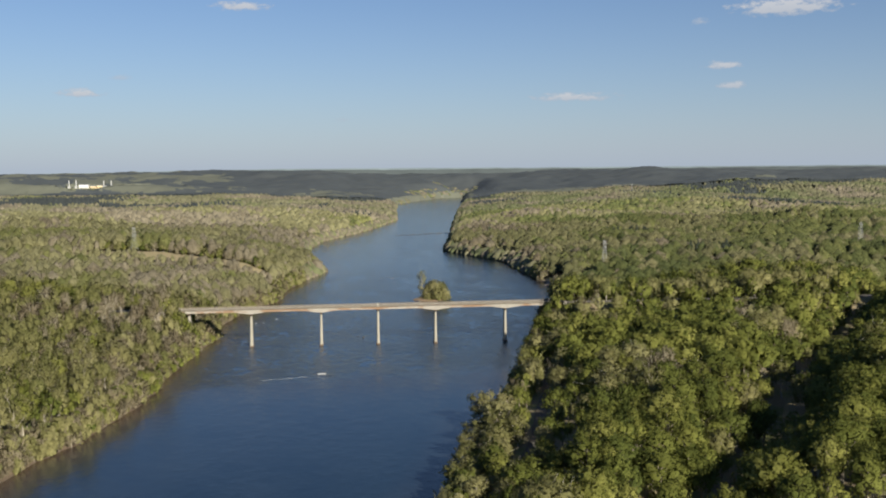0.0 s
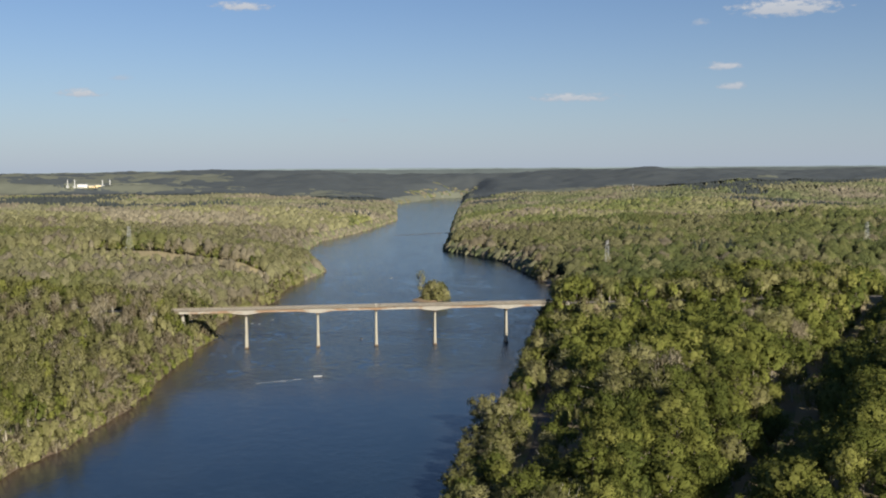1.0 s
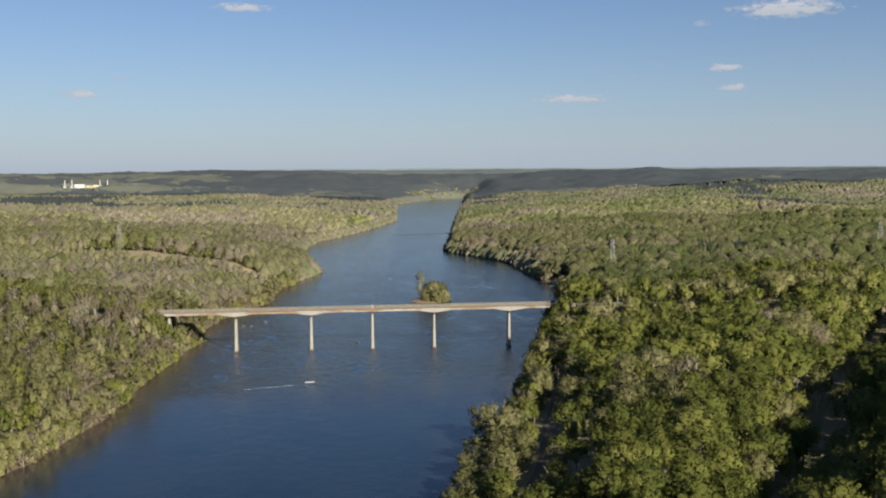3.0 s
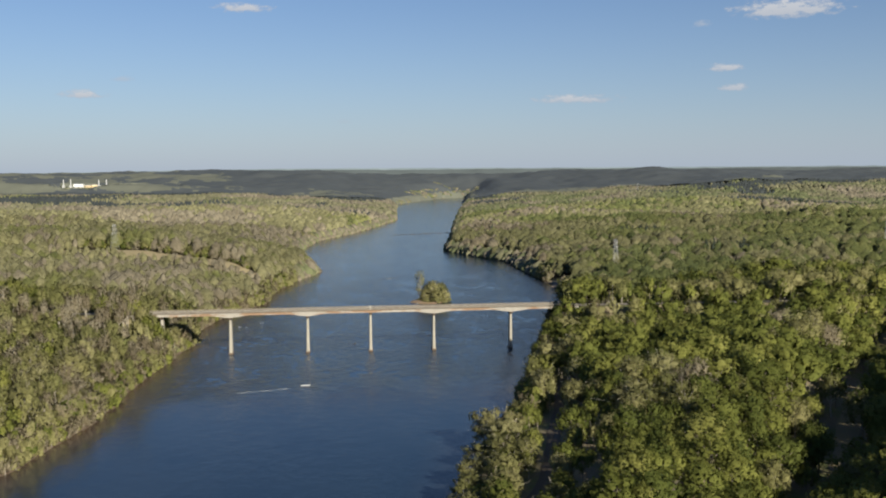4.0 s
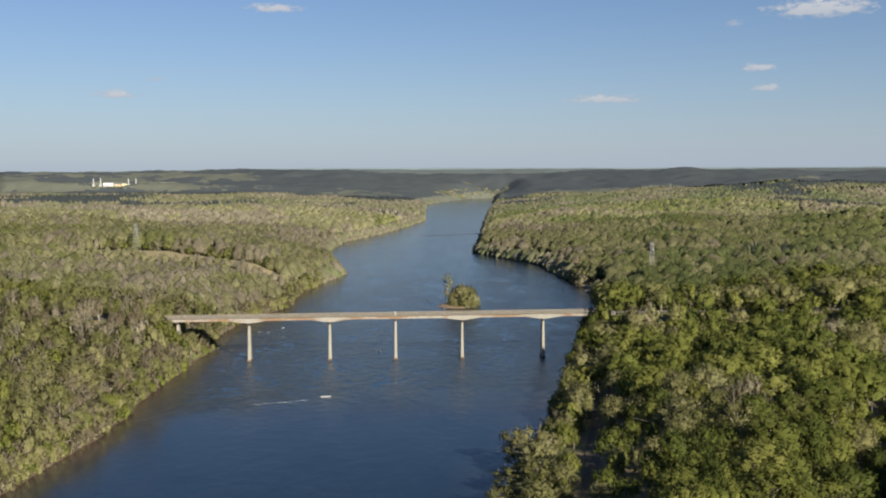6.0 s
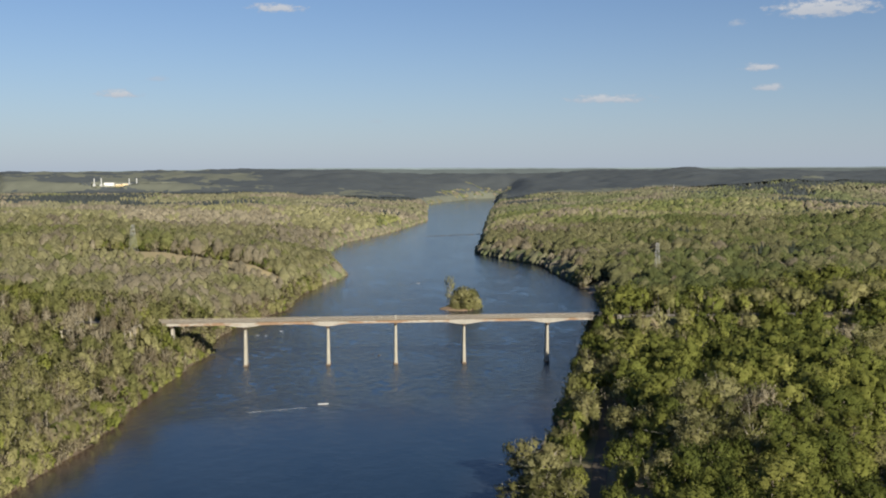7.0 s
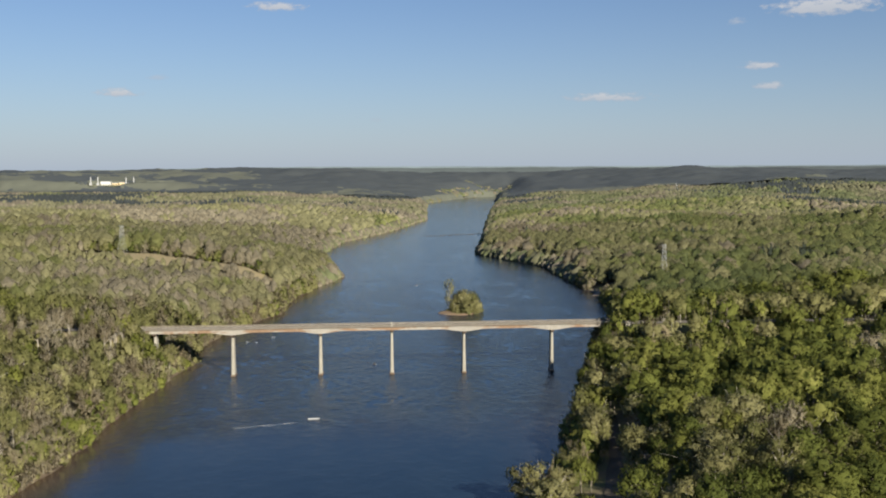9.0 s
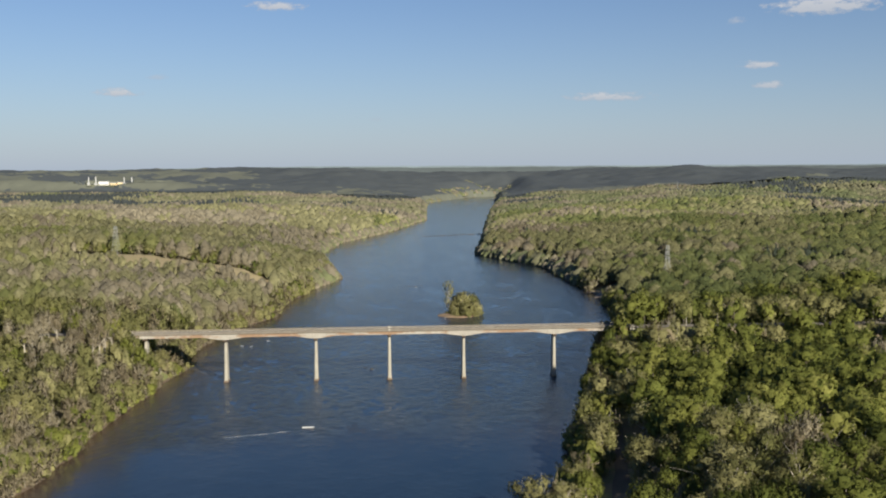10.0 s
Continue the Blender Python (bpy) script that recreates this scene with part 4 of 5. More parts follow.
BRUSH = {"green": "green bushes hanging over the water's edge", "olive": "olive-tan brush along the water's edge",
         "bare": "grey leafless brush along the water's edge", "pine": "dark evergreen brush"}
left_over = plant_single()
plant_stuff("woodland", WOODS, *left_over, 125, 1.4, 40, True)
bank_belt(-420, 420, 3.4, 40, 1.9, 61)
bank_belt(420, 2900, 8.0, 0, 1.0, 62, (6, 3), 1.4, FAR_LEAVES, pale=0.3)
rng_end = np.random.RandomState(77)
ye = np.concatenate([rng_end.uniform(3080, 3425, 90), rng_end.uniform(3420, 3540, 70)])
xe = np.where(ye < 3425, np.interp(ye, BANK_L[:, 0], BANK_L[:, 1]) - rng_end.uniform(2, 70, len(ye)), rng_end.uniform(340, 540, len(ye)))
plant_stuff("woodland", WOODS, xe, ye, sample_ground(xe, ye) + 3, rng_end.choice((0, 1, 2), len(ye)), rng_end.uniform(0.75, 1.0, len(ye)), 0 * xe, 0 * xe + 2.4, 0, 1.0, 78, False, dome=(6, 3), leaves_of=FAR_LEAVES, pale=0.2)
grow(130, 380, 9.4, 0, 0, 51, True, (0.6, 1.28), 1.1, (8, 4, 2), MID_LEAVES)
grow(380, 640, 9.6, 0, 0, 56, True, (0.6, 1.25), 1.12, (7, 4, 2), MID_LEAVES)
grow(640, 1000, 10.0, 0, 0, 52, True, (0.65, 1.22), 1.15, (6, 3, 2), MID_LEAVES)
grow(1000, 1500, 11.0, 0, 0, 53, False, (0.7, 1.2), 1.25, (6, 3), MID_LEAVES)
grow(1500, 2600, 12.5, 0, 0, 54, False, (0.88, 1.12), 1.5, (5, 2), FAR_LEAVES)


def far_canopy(y0, y1, step):
    """Woods so far off that the crowns close into one uneven canopy, which drops to the ground at its edges."""
    rng = np.random.RandomState(55)
    X, Y = np.meshgrid(np.arange(-0.46 * (y1 + 694), 0.66 * (y1 + 694), step), np.arange(y0, y1, step))
    X, Y = X + rng.uniform(-0.3, 0.3, X.shape) * step, Y + rng.uniform(-0.3, 0.3, X.shape) * step
    x, y = X.ravel(), Y.ravel()
    wooded = wooded_at(x, y)
    s_in, west = inland(x, y)
    k = choose(x, y, s_in, west, rng)
    z = sample_ground(x, y) + np.where(wooded, 15.0 + 2.2 * lattice(x / 26, y / 30, 61) + rng.uniform(-1.1, 1.1, len(x)), -0.5)
    i = np.arange(len(x)).reshape(X.shape)
    q = np.stack([i[:-1, :-1], i[:-1, 1:], i[1:, 1:], i[1:, :-1]], -1).reshape(-1, 4)
    q = q[wooded[q].any(1)]
    for kind_no, kind in enumerate(KINDS):
        mine = q[k[q[:, 0]] == kind_no]
        if not len(mine):
            continue
        used, back = np.unique(mine, return_inverse=True)
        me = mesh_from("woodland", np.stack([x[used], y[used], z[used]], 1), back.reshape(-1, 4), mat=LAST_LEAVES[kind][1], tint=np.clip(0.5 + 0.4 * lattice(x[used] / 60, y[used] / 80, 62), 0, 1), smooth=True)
        tagged(new("woodland", me), WOODS[kind], "woodland", kind="stuff")


far_canopy(2590, 4250, 15.0)
# brush along the upper edge of the power line's strip
er = np.random.RandomState(91)
ex = er.uniform(-285, -112, 240)
ey = np.interp(ex, (-285, -251, -112), (413, 402, 352)) + er.uniform(9, 22, len(ex))
plant_stuff("bank_brush", BRUSH, ex, ey, sample_ground(ex, ey) - 2.5, er.choice((0, 1, 2), len(ex), p=(0.2, 0.45, 0.35)), er.uniform(0.4, 0.85, len(ex)), er.uniform(0, 360, len(ex)), er.uniform(0.9, 1.4, len(ex)), 40, 2.6, 92, True)

# ---- the bridge ----
def deck_top(x):
    return 27.25 + 0.0035 * x


PIERS = [-88.6, -40.0, 0.0, 40.8, 91.0]
HAUNCHED = {-88.6, -40.0, 40.8, 91.0}


def girder_depth(x):
    """Depth of the girders under the slab: deeper, in a smooth curve, over four of the piers."""
    d = 1.75
    for p in HAUNCHED:
        k = max(0.0, 1 - abs(x - p) / 13.0)
        d = max(d, 1.75 + 1.35 * k * k * (3 - 2 * k) * (1.0 if abs(x - p) > 1.2 else 1.0))
    return d


bridge = thing("road_bridge", "long road bridge with rust-streaked pale girders on tall concrete piers", "bridge")
X0, X1 = -150.0, 134.0
stations = [X0 + (X1 - X0) * k / 142 for k in range(143)]

bm = bmesh.new()
loft(bm, [[(x, -4.7, deck_top(x)), (x, 4.7, deck_top(x)), (x, 4.9, deck_top(x) - 0.3), (x, -4.9, deck_top(x) - 0.3)] for x in stations])
slab = part("deck_slab", bm, ROADWAY, bridge, "worn grey-brown concrete roadway")
for x in [k * 12.0 for k in range(-12, 12)]:
    bm = bmesh.new()
    box(bm, x - 0.12, x + 0.12, -4.2, 4.2, deck_top(x) + 0.004, deck_top(x) + 0.02)
    part("deck_joint", bm, BLACK, slab)
for y in (-3.7, 3.7):
    bm = bmesh.new()
    loft(bm, [[(x, y - 0.07, deck_top(x) + 0.006), (x, y + 0.07, deck_top(x) + 0.006), (x, y + 0.07, deck_top(x) + 0.016), (x, y - 0.07, deck_top(x) + 0.016)] for x in stations])
    part("edge_line", bm, WHITE_PAINT, slab, "faded white edge line")
bm = bmesh.new()
loft(bm, [[(x, -0.12, deck_top(x) + 0.006), (x, 0.12, deck_top(x) + 0.006), (x, 0.12, deck_top(x) + 0.016), (x, -0.12, deck_top(x) + 0.016)] for x in stations])
part("centre_line", bm, CREAM, slab, "faded yellow centre line")

for side in (-1, 1):
    # parapet: low wall with openings between posts and a rail on top
    bm = bmesh.new()
    y0, y1 = sorted((side * 4.45, side * 4.9))
    loft(bm, [[(x, y0, deck_top(x)), (x, y1, deck_top(x)), (x, y1, deck_top(x) + 0.32), (x, y0, deck_top(x) + 0.32)] for x in stations])
    curb = part("parapet", bm, PARAPET, bridge, "stained concrete parapet")
    bm = bmesh.new()
    y0, y1 = sorted((side * 4.5, side * 4.85))
    loft(bm, [[(x, y0, deck_top(x) + 0.62), (x, y1, deck_top(x) + 0.62), (x, y1, deck_top(x) + 0.92), (x, y0, deck_top(x) + 0.92)] for x in stations])
    part("top_rail", bm, PARAPET, curb)
    post_bm = bmesh.new()
    box(post_bm, -0.18, 0.18, -0.16, 0.16, 0, 0.31)
    post = part("rail_post", post_bm, PARAPET, curb)
    spots = [X0 + 1 + 2.4 * k for k in range(int((X1 - X0) / 2.4))]
    post.matrix_basis = pose(spots[0], side * 4.68, deck_top(spots[0]) + 0.315)
    for x in spots[1:]:
        o = new("rail_post", post.data)
        o.parent = curb
        o.matrix_basis = pose(x, side * 4.68, deck_top(x) + 0.315)

for y in (-4.2, -1.4, 1.4, 4.2):
    bm = bmesh.new()
    xs = [X0 + 1.5 + (X1 - X0 - 3) * k / 280 for k in range(281)]
    loft(bm, [[(x, y - 0.03, deck_top(x) - 0.31), (x, y + 0.03, deck_top(x) - 0.31), (x, y + 0.03, deck_top(x) - 0.31 - girder_depth(x)), (x, y - 0.03, deck_top(x) - 0.31 - girder_depth(x))] for x in xs])
    web = part("girder", bm, FASCIA, bridge, "pale girder web with rust stains")
    bm = bmesh.new()
    loft(bm, [[(x, y - 0.24, deck_top(x) - 0.31 - girder_depth(x)), (x, y + 0.24, deck_top(x) - 0.31 - girder_depth(x)), (x, y + 0.24, deck_top(x) - 0.36 - girder_depth(x)), (x, y - 0.24, deck_top(x) - 0.36 - girder_depth(x))] for x in xs])
    part("bottom_flange", bm, FASCIA, web)
    if y < -4:
        k = 0
        x = X0 + 3
        while x < X1 - 2:
            bm = bmesh.new()
            near = min(abs(x - p) for p in HAUNCHED) < 14
            box(bm, x - 0.03, x + 0.03, y - 0.22, y - 0.031, deck_top(x) - 0.3 - girder_depth(x), deck_top(x) - 0.32)
            part("stiffener", bm, FASCIA, web)
            x += 1.6 if near else 3.2
for x in [X0 + 6 + 6.5 * k for k in range(43)]:
    for ya, yb in ((-4.17, -1.43), (-1.37, 1.37), (1.43, 4.17)):
        bm = bmesh.new()
        box(bm, x - 0.08, x + 0.08, ya, yb, deck_top(x) - 1.55, deck_top(x) - 0.7)
        part("cross_frame", bm, FASCIA, bridge)


def pier_shaft(x, foot, footing):
    """A tall tapering shaft on a footing in the river, with a cap and bearings."""
    top = deck_top(x) - 0.36 - girder_depth(x) - 0.35
    bm = bmesh.new()
    rings = []
    for k in range(9):
        u = k / 8
        z = foot + (top - 1.2 - foot) * u
        hw, hl = 1.0 - 0.32 * u, 3.1 - 0.55 * u
        c = 0.3
        rings.append([(x + sx, sy, z) for sx, sy in ((-hw + c, -hl), (hw - c, -hl), (hw, -hl + c), (hw, hl - c), (hw - c, hl), (-hw + c, hl), (-hw, hl - c), (-hw, -hl + c))])
    loft(bm, rings)
    shaft = part("pier", bm, CONCRETE, bridge, "tall pale tapering concrete pier")
    bm = bmesh.new()
    loft(bm, [[(x - 0.85, -2.6, top - 1.2), (x + 0.85, -2.6, top - 1.2), (x + 0.85, 2.6, top - 1.2), (x - 0.85, 2.6, top - 1.2)],
              [(x - 1.0, -4.6, top - 0.45), (x + 1.0, -4.6, top - 0.45), (x + 1.0, 4.6, top - 0.45), (x - 1.0, 4.6, top - 0.45)],
              [(x - 1.0, -4.7, top), (x + 1.0, -4.7, top), (x + 1.0, 4.7, top), (x - 1.0, 4.7, top)]])
    # the cap takes the footing's dark brown, darker than the shaft
    part("pier_cap", bm, CONCRETE_BROWN, shaft, "dark brown pier cap")
    for y in (-4.2, -1.4, 1.4, 4.2):
        bm = bmesh.new()
        box(bm, x - 0.4, x + 0.4, y - 0.3, y + 0.3, top, top + 0.36)
        part("bearing", bm, BLACK, shaft)
    if footing:
        bm = bmesh.new()
        box(bm, x - 1.35, x + 1.35, -3.6, 3.6, foot - 2.4, foot + 0.9, 0.25)
        part("footing", bm, CONCRETE_BROWN, shaft, "rust-brown water-stained footing")


for x in PIERS:
    pier_shaft(x, 0.0, True)
pier_shaft(-131.0, float(sample_ground(-131.0, 0.0)) - 1.0, False)
# raised concrete posts at the joint over the middle pier
for y in (-4.68, 4.68):
    bm = bmesh.new()
    box(bm, -0.55, 0.55, y - 0.27, y + 0.27, deck_top(0) - 0.2, deck_top(0) + 1.15, 0.05)
    part("joint_post", bm, CONCRETE, bridge)
for x0, x1 in ((X1 - 1.2, X1 + 2.0), (X0 - 2.0, X0 + 1.2)):
    bm = bmesh.new()
    box(bm, x0, x1, -5.4, 5.4, 19.0, deck_top(x0) - 0.32 if x0 > 0 else deck_top(x0) - 0.36)
    part("abutment", bm, CONCRETE, bridge, "plain concrete abutment in the bank")


# ---- power line ----
def tower(name_at, top, label, turn):
    x, y = name_at
    z0 = float(sample_ground(x, y)) - 0.3
    h = top - z0
    root = thing("transmission_tower", label, "pylon", (x, y, z0), turn, "pylons of the power line")

    def half(u):
        return 2.9 * (1 - u) ** 1.15 + 0.62 if u < 0.62 else 1.57 - 1.5 * (u - 0.62)

    levels = [0, 0.2, 0.37, 0.5, 0.62, 0.72, 0.82, 0.91, 1.0]
    corners = [(-1, -1), (1, -1), (1, 1), (-1, 1)]
    for cx, cy in corners:
        bm = bmesh.new()
        for a, b in zip(levels, levels[1:]):
            rod(bm, (cx * half(a), cy * half(a), a * h), (cx * half(b), cy * half(b), b * h), 0.08, 0.07, 4)
        part("leg", bm, STEEL, root)
    for k, (a, b) in enumerate(zip(levels, levels[1:])):
        bm = bmesh.new()
        for q in range(4):
            (ax, ay), (bx, by) = corners[q], corners[(q + 1) % 4]
            A0, A1 = Vector((ax * half(a), ay * half(a), a * h)), Vector((ax * half(b), ay * half(b), b * h))
            B0, B1 = Vector((bx * half(a), by * half(a), a * h)), Vector((bx * half(b), by * half(b), b * h))
            rod(bm, A0, B1, 0.035, 0.035, 3)
            rod(bm, B0, A1, 0.035, 0.035, 3)
            rod(bm, A1, B1, 0.035, 0.035, 3)
        part("lattice", bm, STEEL, root)
    tips = []
    for u, reach in ((0.68, 4.6), (0.81, 3.9), (0.94, 3.3)):
        for sx in (-1, 1):
            bm = bmesh.new()
            for cy in (-1, 1):
                rod(bm, (sx * half(u), cy * half(u), u * h), (sx * reach, 0, u * h + 0.25), 0.08, 0.05, 4)
                rod(bm, (sx * half(u), cy * half(u), u * h + 1.3), (sx * reach, 0, u * h + 0.25), 0.06, 0.05, 4)
            arm = part("crossarm", bm, STEEL, root)
            bm = bmesh.new()
            for q in range(5):
                rod(bm, (sx * reach, 0, u * h + 0.15 - 0.26 * q), (sx * reach, 0, u * h - 0.07 - 0.26 * q), 0.13, 0.09, 6)
            part("insulator", bm, WHITE_PAINT, arm)
            tips.append(root.matrix_basis @ Vector((sx * reach, 0, u * h - 1.2)))
    tips.append(root.matrix_basis @ Vector((0, 0, h)))
    return tips


t_west = tower((-251, 402), 62.3, "grey steel lattice pylon standing above bare trees", 75)
t_river = tower((244, 299), 48.5, "pale steel lattice pylon above green trees by the river", 95)
t_east = tower((540, 334), 61.5, "pale steel lattice pylon in the wood", 90)
tower((775, 1998), 76.0, "distant steel lattice pylon", 40)


def wire(a, b, sag):
    bm = bmesh.new()
    pts = [a.lerp(b, k / 24) - Vector((0, 0, sag * 4 * (k / 24) * (1 - k / 24))) for k in range(25)]
    for p, q in zip(pts, pts[1:]):
        rod(bm, p, q, 0.02, 0.02, 3)
    ob = part("power_cable", bm, BLACK)
    tagged(ob, "thin sagging power cable strung between pylons", "cable", "cables of the power line")


for a, b, sag in ((t_west, t_river, 12), (t_river, t_east, 7)):
    for p, q in zip(a, b):
        wire(p, q, sag)


# ---- islet, rocks, boat ----
def lump(bm, at, size, rng, sub=2, rough=0.25, squash=1.0):
    made = bmesh.ops.create_icosphere(bm, subdivisions=sub, radius=1.0)["verts"]
    off = Vector(rng.uniform(-50, 50, 3))
    for v in made:
        v.co *= 1 + rough * noise.noise(v.co * 1.7 + off) + 0.5 * rough * noise.noise(v.co * 4 + off)
        v.co = Vector((v.co.x * size[0], v.co.y * size[1], v.co.z * size[2])) + Vector(at)
    return bm


def rock(x, y, size, label="dark wet boulder breaking the river's surface"):
    rng = np.random.RandomState(int(abs(x * 13 + y * 7)) % 9999)
    bm = lump(bmesh.new(), (x, y, 0.0), [0.62 * v for v in size], rng, 2, 0.35)
    ob = part("rock", bm, ROCK)
    return tagged(ob, label, "rock", "rocks in the river")


islet_rng = np.random.RandomState(4)
bm = lump(bmesh.new(), (57, 229, -0.5), (17.5, 13, 2.3), islet_rng, 3, 0.22)
isle = part("islet", bm, CLAY)
tagged(isle, "low clay islet in the middle of the river", "islet", kind="structure")


def shrub(name, x, y, z, h, width, kind, label, seed, count=900, size=0.7, boughs=18, form="round", shrink=0.54):
    r = np.random.RandomState(seed)
    bark = LOOKS[kind][0]
    root = thing(name, label, "tree", (x, y, z), r.uniform(0, 360), "trees on the islet")
    plan = limb_plan(r, kind, form, boughs)
    t = part("trunk", skeleton_mesh(r, kind, plan), bark, root)
    made = crown_with_heart(kind, r, int(count * 0.7), size * 1.1, plan, shrink=shrink)
    c = new("crown", crown_mesh(kind, *made, np.full(len(made[0]), r.uniform()), LEAVES[kind]))
    c.parent = root
    for o in (t, c):
        o.scale = (width / 10, width / 10, h / 18)
    return root


for k, (x, y, h, w) in enumerate([(60, 231, 24, 16), (67, 233, 22, 15), (54, 229, 17, 12), (63, 223, 17, 14), (70, 226, 17, 12), (57, 238, 21, 13)]):
    shrub("willow", x, y, -4.2, h, w, "olive", "bushy olive-green willow on the river islet", 300 + k, 1000, 0.8, 22)
for k, (x, y, h, w) in enumerate([(55, 224, 11, 13), (62, 221, 12, 14), (68, 223, 11, 12), (62, 226, 17, 14), (72, 230, 11, 11), (50, 230, 9, 10)]):
    shrub("willow_bush", x, y, -4.6, h, w, "olive", "low bushy willow hanging to the islet's edge", 330 + k, 500, 0.9)
shrub("slender_tree", 50, 236, 0.3, 31, 11, "olive", "slender taller tree leaning at the edge of the islet", 311, 230, 0.8, 7, "open", 0.3)
shrub("slender_tree", 48, 232, -1.0, 19, 7, "olive", "thin budding tree at the edge of the islet", 312, 260, 0.8, 8, "open", 0.4)
for k, (x, y, h, w) in enumerate([(-131, -14, 17, 9), (-127.5, -11, 15, 8), (-135, -12, 18, 9), (-138, -17, 18, 9), (-129, -20, 16, 8), (-126, 11, 14, 9), (-133, 12, 17, 10), (-124.5, -7, 13, 9), (-125.5, -3, 12, 9), (-126, -13, 14, 9), (-124, -1, 10, 7), (-141, -11, 17, 10), (-146, -9.5, 18, 10), (-151, -12, 19, 11), (-157, -10, 18, 11), (-163, -12, 19, 11), (-149, -16, 17, 10), (-155, -18, 18, 10)]):
    t = shrub("budding_tree", x, y, float(sample_ground(x, y)) - 0.5, h, w, "olive" if k % 3 else "green", "budding tree standing close against the bridge", 350 + k, 420, 1.1)
    t["group"] = "trees of the near wood"
# tall trees at the water's edge below the bridge
for k, (x, y, h, w) in enumerate([(104, -50, 19, 12), (109, -37, 23, 13), (115, -27, 23, 12), (97, -66, 17, 11), (119, -16, 21, 11), (112, -46, 22, 12)]):
    t = shrub("leafy_tree", x, y, max(0.5, float(sample_ground(x, y))) - 0.8, h, w, "green", "fresh green leafy tree at the water's edge below the bridge", 400 + k, 900, 0.8, 16, ("tall", "round")[k % 2])
    t["group"] = "trees of the near wood"
# broad olive trees on the bank between the track and the river
for k, (x, y, h, w, kind) in enumerate([(42, -236, 15, 15, "olive"), (47, -249, 17, 16, "olive"), (36, -262, 14, 14, "olive"), (44, -270, 17, 16, "olive"), (30, -284, 14, 14, "olive"), (40, -292, 16, 15, "olive"),
                                        (26, -304, 15, 15, "olive"), (36, -316, 16, 15, "olive"), (53, -232, 15, 13, "olive"), (50, -262, 14, 12, "olive"), (33, -300, 12, 10, "bare"), (20, -326, 14, 14, "olive")]):
    t = shrub({"olive": "budding_tree", "green": "leafy_tree", "bare": "bare_tree"}[kind], x, y, max(0.4, float(sample_ground(x, y))) - 1.5, h, w, kind, {"olive": "broad olive-tan budding tree overhanging the river bank", "green": "pale green leafing tree on the river bank", "bare": "grey leafless tree on the river bank"}[kind], 380 + k, 800, 0.85, 20, "round" if k % 2 else "open")
    t["group"] = "trees of the near wood"
# the sapling that leans out over the river
lean = shrub("leaning_tree", 47.5, -216, 2.0, 21, 14, "olive", "pale green tree leaning out over the river from the bank", 313, 800, 0.6, 12, "open")
lean.matrix_basis = pose(51.5, -228, 2.0, 0, -46, 15)
lean["group"] = "trees of the near wood"

for x, y, sx, sy, sz in ((-95, 109, 1.6, 1.0, 0.4), (-90, 106, 1.2, 0.9, 0.35), (-81, 127, 1.6, 1.0, 0.4), (-10, 26, 1.5, 1.2, 0.9), (-14, 31, 0.9, 0.7, 0.5),
                         (46, 222, 2.5, 1.6, 0.8), (73, 224, 2.2, 1.4, 0.7), (30, 420, 3.0, 1.2, 0.6), (36, 428, 2.4, 1.2, 0.5), (24, 424, 2.0, 1.0, 0.4), (-3, 415, 2.0, 1.0, 0.4)):
    rock(x, y, (sx, sy, sz))
# the ledge of rocks across the river far upstream
lr = np.random.RandomState(8)
for k in range(26):
    u = k / 25
    rock(70 + 118 * u + lr.normal(0, 2), 1125 + 55 * u + lr.normal(0, 4), (lr.uniform(2, 5), lr.uniform(1.2, 2.4), lr.uniform(0.8, 1.5)), "dark rock in a ledge across the far river")


def foam(x, y, length, width, turn, seed, bend=0.0, mat=FOAM):
    """A low broken crest of white water, one wavy ribbon."""
    r = np.random.RandomState(seed)
    rings, m = [], 26
    for k in range(m + 1):
        u = k / m - 0.5
        w = width * (0.12 + 0.88 * (1 - (2 * u) ** 2)) * r.uniform(0.35, 1.0) / 2
        c = r.normal(0, width * 0.12) + bend * (4 * u * u - 1)
        z = 0.05 + 0.05 * r.uniform()
        rings.append([(u * length, c - w, -0.05), (u * length, c - 0.3 * w, z), (u * length, c + 0.3 * w, z), (u * length, c + w, -0.05)])
    ob = part("foam", loft(bmesh.new(), rings), mat)
    ob.matrix_basis = pose(x, y, 0.0, 0, 0, turn)
    tagged(ob, "small streak of white water over a shallow rock", "white water", "white water in the river")
    return ob


for k, (x, y, l, w, a) in enumerate(((-95, 107.5, 4.0, 0.8, 4), (-89, 105, 3.0, 0.7, 0), (-80, 125.5, 4.0, 0.8, 8), (-9, 24, 1.4, 0.8, 20), (46, 219, 4, 0.8, -10), (30, 416, 5, 1.0, 5))):
    foam(x, y, l * 0.6, w * 0.4, a, 60 + k)
for x, y, length, turn in ((-68, -113.2, 10, 20), (-59, -110.6, 11, 15), (-49, -107.6, 9, 18)):
    tagged(foam(x, y, length, 0.16, turn, 81 + length, 0.3, RIPPLE), "long thin line of broken water trailing from the boat")


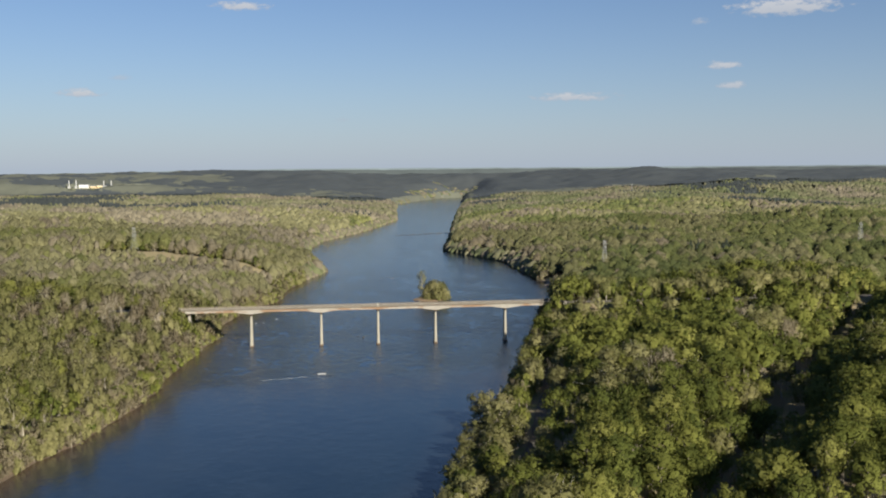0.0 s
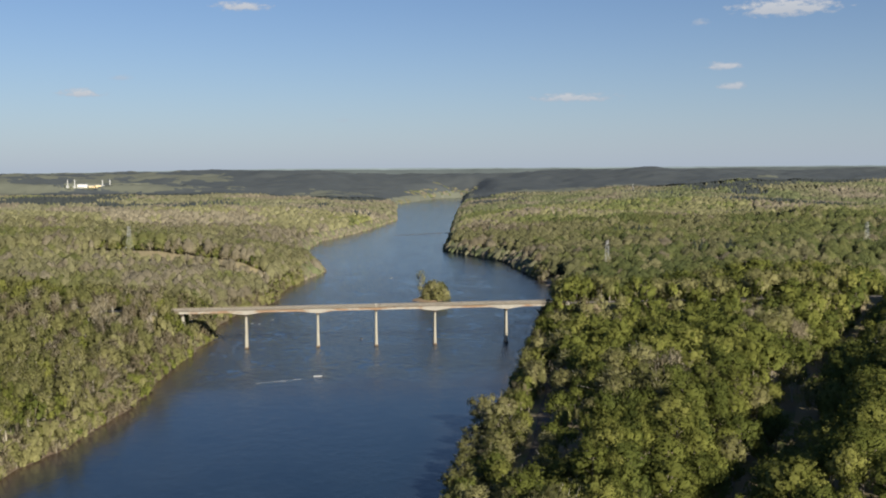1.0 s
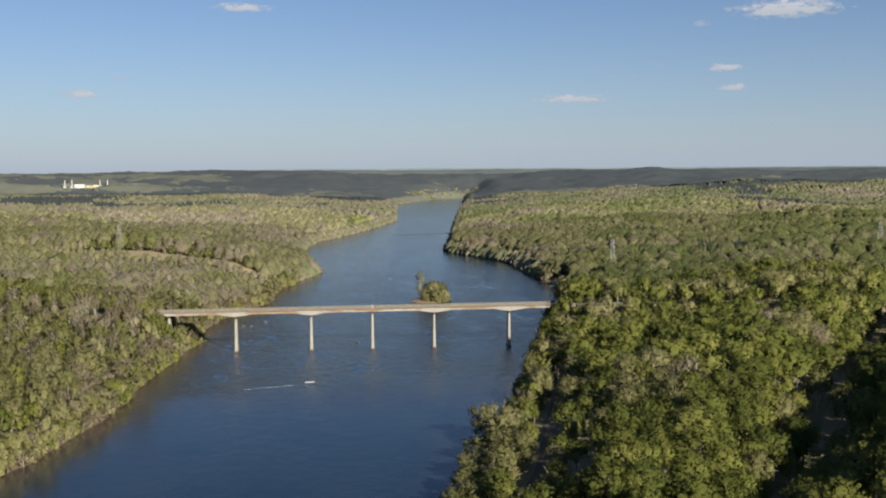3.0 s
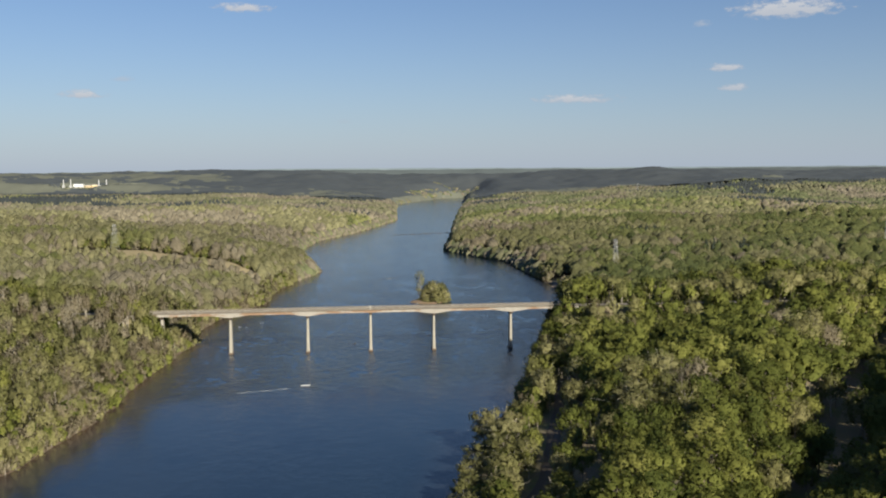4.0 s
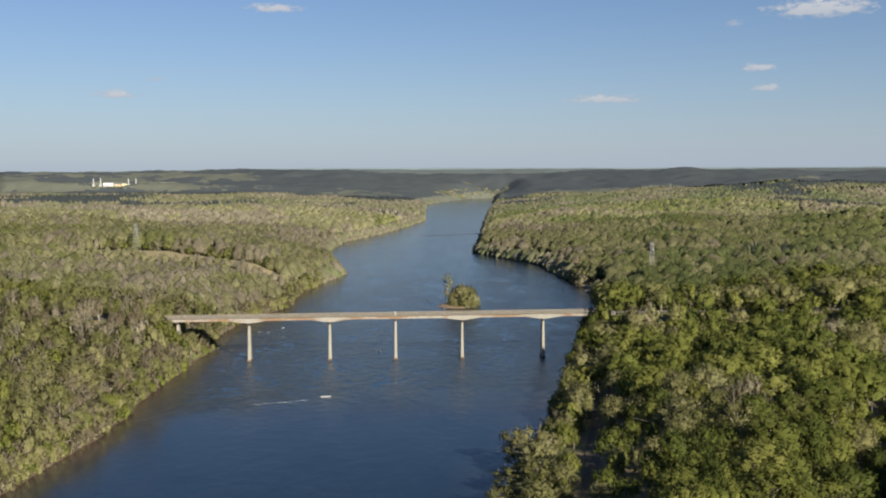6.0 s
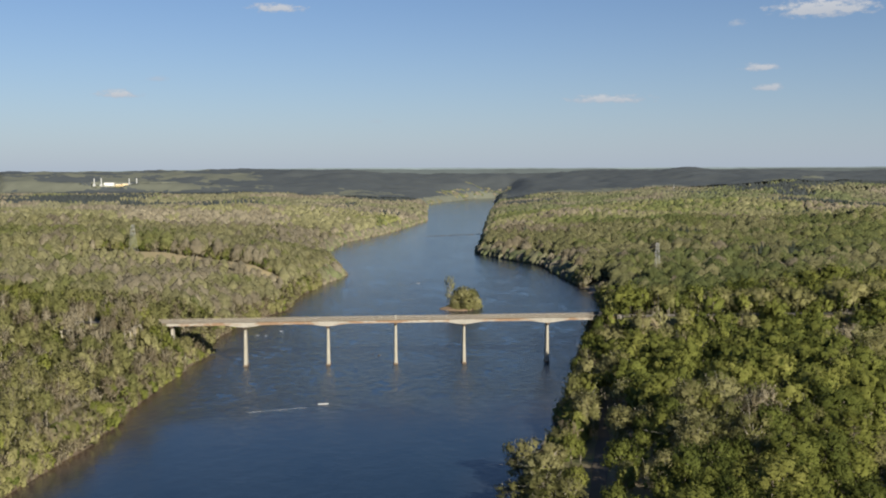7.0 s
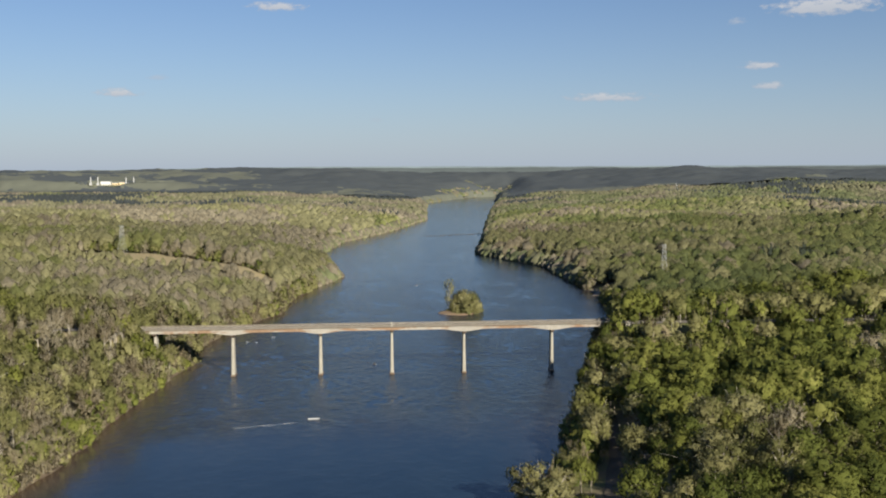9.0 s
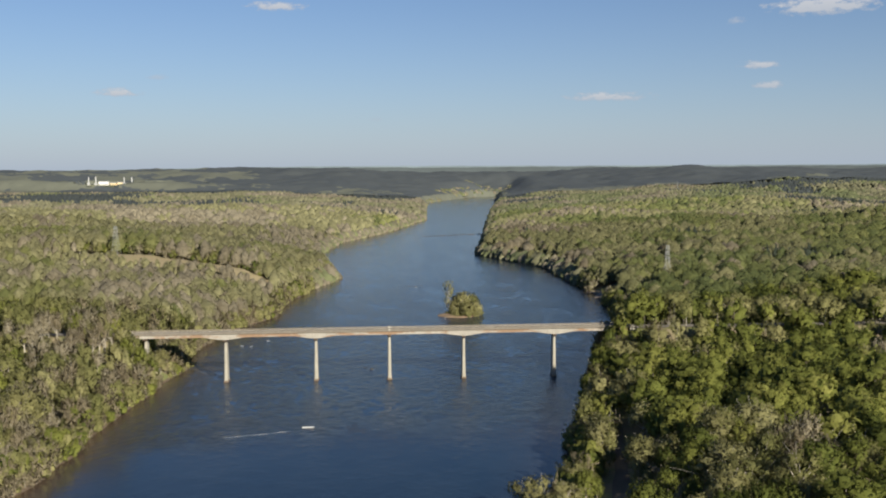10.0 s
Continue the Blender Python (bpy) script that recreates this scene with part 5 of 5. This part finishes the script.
def boat(x, y, turn):
    root = thing("boat", "small white flat boat with dark outboard motor on the river", "boat", (x, y, 0.0), turn)
    bm = bmesh.new()
    rings = []
    for u, w, bow in ((-2.6, 0.72, 0), (-1.5, 0.85, 0), (0, 0.9, 0), (1.3, 0.8, 0.08), (2.1, 0.55, 0.22), (2.7, 0.2, 0.4)):
        rings.append([(u, -w * 0.75, -0.15 + bow), (u, w * 0.75, -0.15 + bow), (u, w, 0.30 + bow * 0.4), (u, w - 0.08, 0.30 + bow * 0.4), (u, w * 0.72 - 0.08, 0.02 + bow), (u, -w * 0.72 + 0.08, 0.02 + bow), (u, -w + 0.08, 0.30 + bow * 0.4), (u, -w, 0.30 + bow * 0.4)])
    loft(bm, rings)
    part("hull", bm, BOAT_PAINT, root, "white painted hull")
    for u in (-1.3, 0.2, 1.5):
        bm = bmesh.new()
        box(bm, u - 0.16, u + 0.16, -0.72 if u < 1 else -0.6, 0.72 if u < 1 else 0.6, 0.22, 0.28, 0.01)
        part("bench", bm, BOAT_PAINT, root)
    bm = bmesh.new()
    box(bm, -3.05, -2.66, -0.2, 0.2, 0.45, 1.0, 0.08)
    box(bm, -2.95, -2.75, -0.08, 0.08, -0.4, 0.46, 0.02)
    part("outboard_motor", bm, BLACK, root, "dark outboard motor")
    return root


boat(-37.5, -101, 4)


# ---- power station in the distance ----
def station():
    px, py, pz = PLANT
    strip("meadow", [(px - 110, py - 50), (px + 60, py - 45), (px + 150, py - 20), (px + 290, py + 50)], 75, MEADOW, "pale open meadow round the distant works", "meadow", 0.8, 20.0)

    def hall(name, label, x0, x1, y, depth, h, mat, bays):
        root = thing(name, label, "building", (px, py, pz), 0, "buildings of the distant works")
        bm = bmesh.new()
        box(bm, x0, x1, y, y + depth, -1, h, 0.3)
        wall = part("wall", bm, mat, root)
        bm = bmesh.new()
        loft(bm, [[(x0 - 0.5, y - 0.5, h + 0.004), (x0 - 0.5, y + depth + 0.5, h + 0.004), (x0 - 0.5, y + depth / 2, h + 2.2)], [(x1 + 0.5, y - 0.5, h + 0.004), (x1 + 0.5, y + depth + 0.5, h + 0.004), (x1 + 0.5, y + depth / 2, h + 2.2)]])
        part("roof", bm, STEEL, root)
        for k in range(bays):
            u = x0 + (x1 - x0) * (k + 0.5) / bays
            bm = bmesh.new()
            box(bm, u - 1.6, u + 1.6, y - 0.35, y - 0.004, 1.5, 5.0)
            part("window", bm, GLASS_DARK, wall)

    hall("turbine_hall", "white metal-clad hall of a distant power station", -16, 16, -20, 20, 13, WHITE_PAINT, 5)
    hall("boiler_house", "tan and cream plant building of the distant works", 21, 40, -12, 18, 8, CREAM, 3)
    hall("boiler_house", "tan and cream plant building of the distant works", 43, 64, -6, 18, 10, CREAM, 3)
    hall("storehouse", "small white shed at the edge of the distant meadow", 226, 238, 60, 10, 7, WHITE_PAINT, 2)
    for x, y, h in ((-52, -10, 29), (-27, -12, 30), (69, -12, 28), (95, -12, 29)):
        root = thing("chimney", "tall pale exhaust stack of the distant power station", "chimney", (px + x, py + y, pz), 0, "stacks of the distant works")
        bm = bmesh.new()
        rod(bm, (0, 0, -1), (0, 0, h), 2.1, 1.8, 16)
        part("stack", bm, STEEL, root)
        for u in (0.35, 0.65, 0.97):
            bm = bmesh.new()
            rod(bm, (0, 0, h * u), (0, 0, h * u + 0.8), 2.6, 2.6, 16)
            part("platform", bm, STEEL, root)
        bm = bmesh.new()
        box(bm, -4, 4, -4, 4, -1, 9, 0.3)
        part("boiler_casing", bm, STEEL, root)
    for x in (77, 87):
        root = thing("storage_tank", "round white storage tank of the distant works", "tank", (px + x, py - 16, pz), 0, "tanks of the distant works")
        bm = bmesh.new()
        loft(bm, [[(4.2 * math.cos(a) * r, 4.2 * math.sin(a) * r, z * 0.7) for a in [k * math.tau / 20 for k in range(20)]] for r, z in ((1, -1), (1, 11), (0.6, 13), (0.1, 13.6))])
        part("tank_shell", bm, WHITE_PAINT, root)


station()


# ---- the last ridges, too far to shift ----
def ridge(name, reach, base, amp, seed, mat, label):
    """A long rise of land on an arc at the edge of sight."""
    az = np.radians(np.linspace(-34, 44, 260))
    xs = reach * az
    top = base - 15 * ease(-xs, 300, 1700) + amp * lattice(xs / 700, xs * 0 + 0.5, seed) + 0.45 * amp * lattice(xs / 230, xs * 0 + 0.5, seed + 1) + 1.2 * lattice(xs / 45, xs * 0, seed + 2)
    rows = [np.stack([-15 + r * np.sin(az), -615 + r * np.cos(az), z], 1) for r, z in ((reach - 60, 0 * xs - 10), (reach, top), (reach + 90, top - 25))]
    m, i = len(xs), np.arange(len(xs) - 1)
    q = np.concatenate([np.stack([i, m + i, m + i + 1, i + 1], -1), np.stack([m + i, 2 * m + i, 2 * m + i + 1, m + i + 1], -1)])
    tagged(new(name, mesh_from(name, np.concatenate(rows), q, mat=mat)), label, "backdrop", kind="structure")


# aerial haze is put into this ridge's pale blue-grey
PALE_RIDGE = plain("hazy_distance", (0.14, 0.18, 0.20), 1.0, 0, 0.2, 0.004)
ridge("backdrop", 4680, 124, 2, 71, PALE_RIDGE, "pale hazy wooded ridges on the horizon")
# cloud shade and haze are put into this ridge's dark blue
DARK_RIDGE = plain("shaded_ridge_distance", (0.062, 0.078, 0.082), 1.0, 0, 0.18, 0.006)
ridge("backdrop", 4640, 119, 3, 75, DARK_RIDGE, "dark wooded ridge below the horizon, cloud shade in its colour")
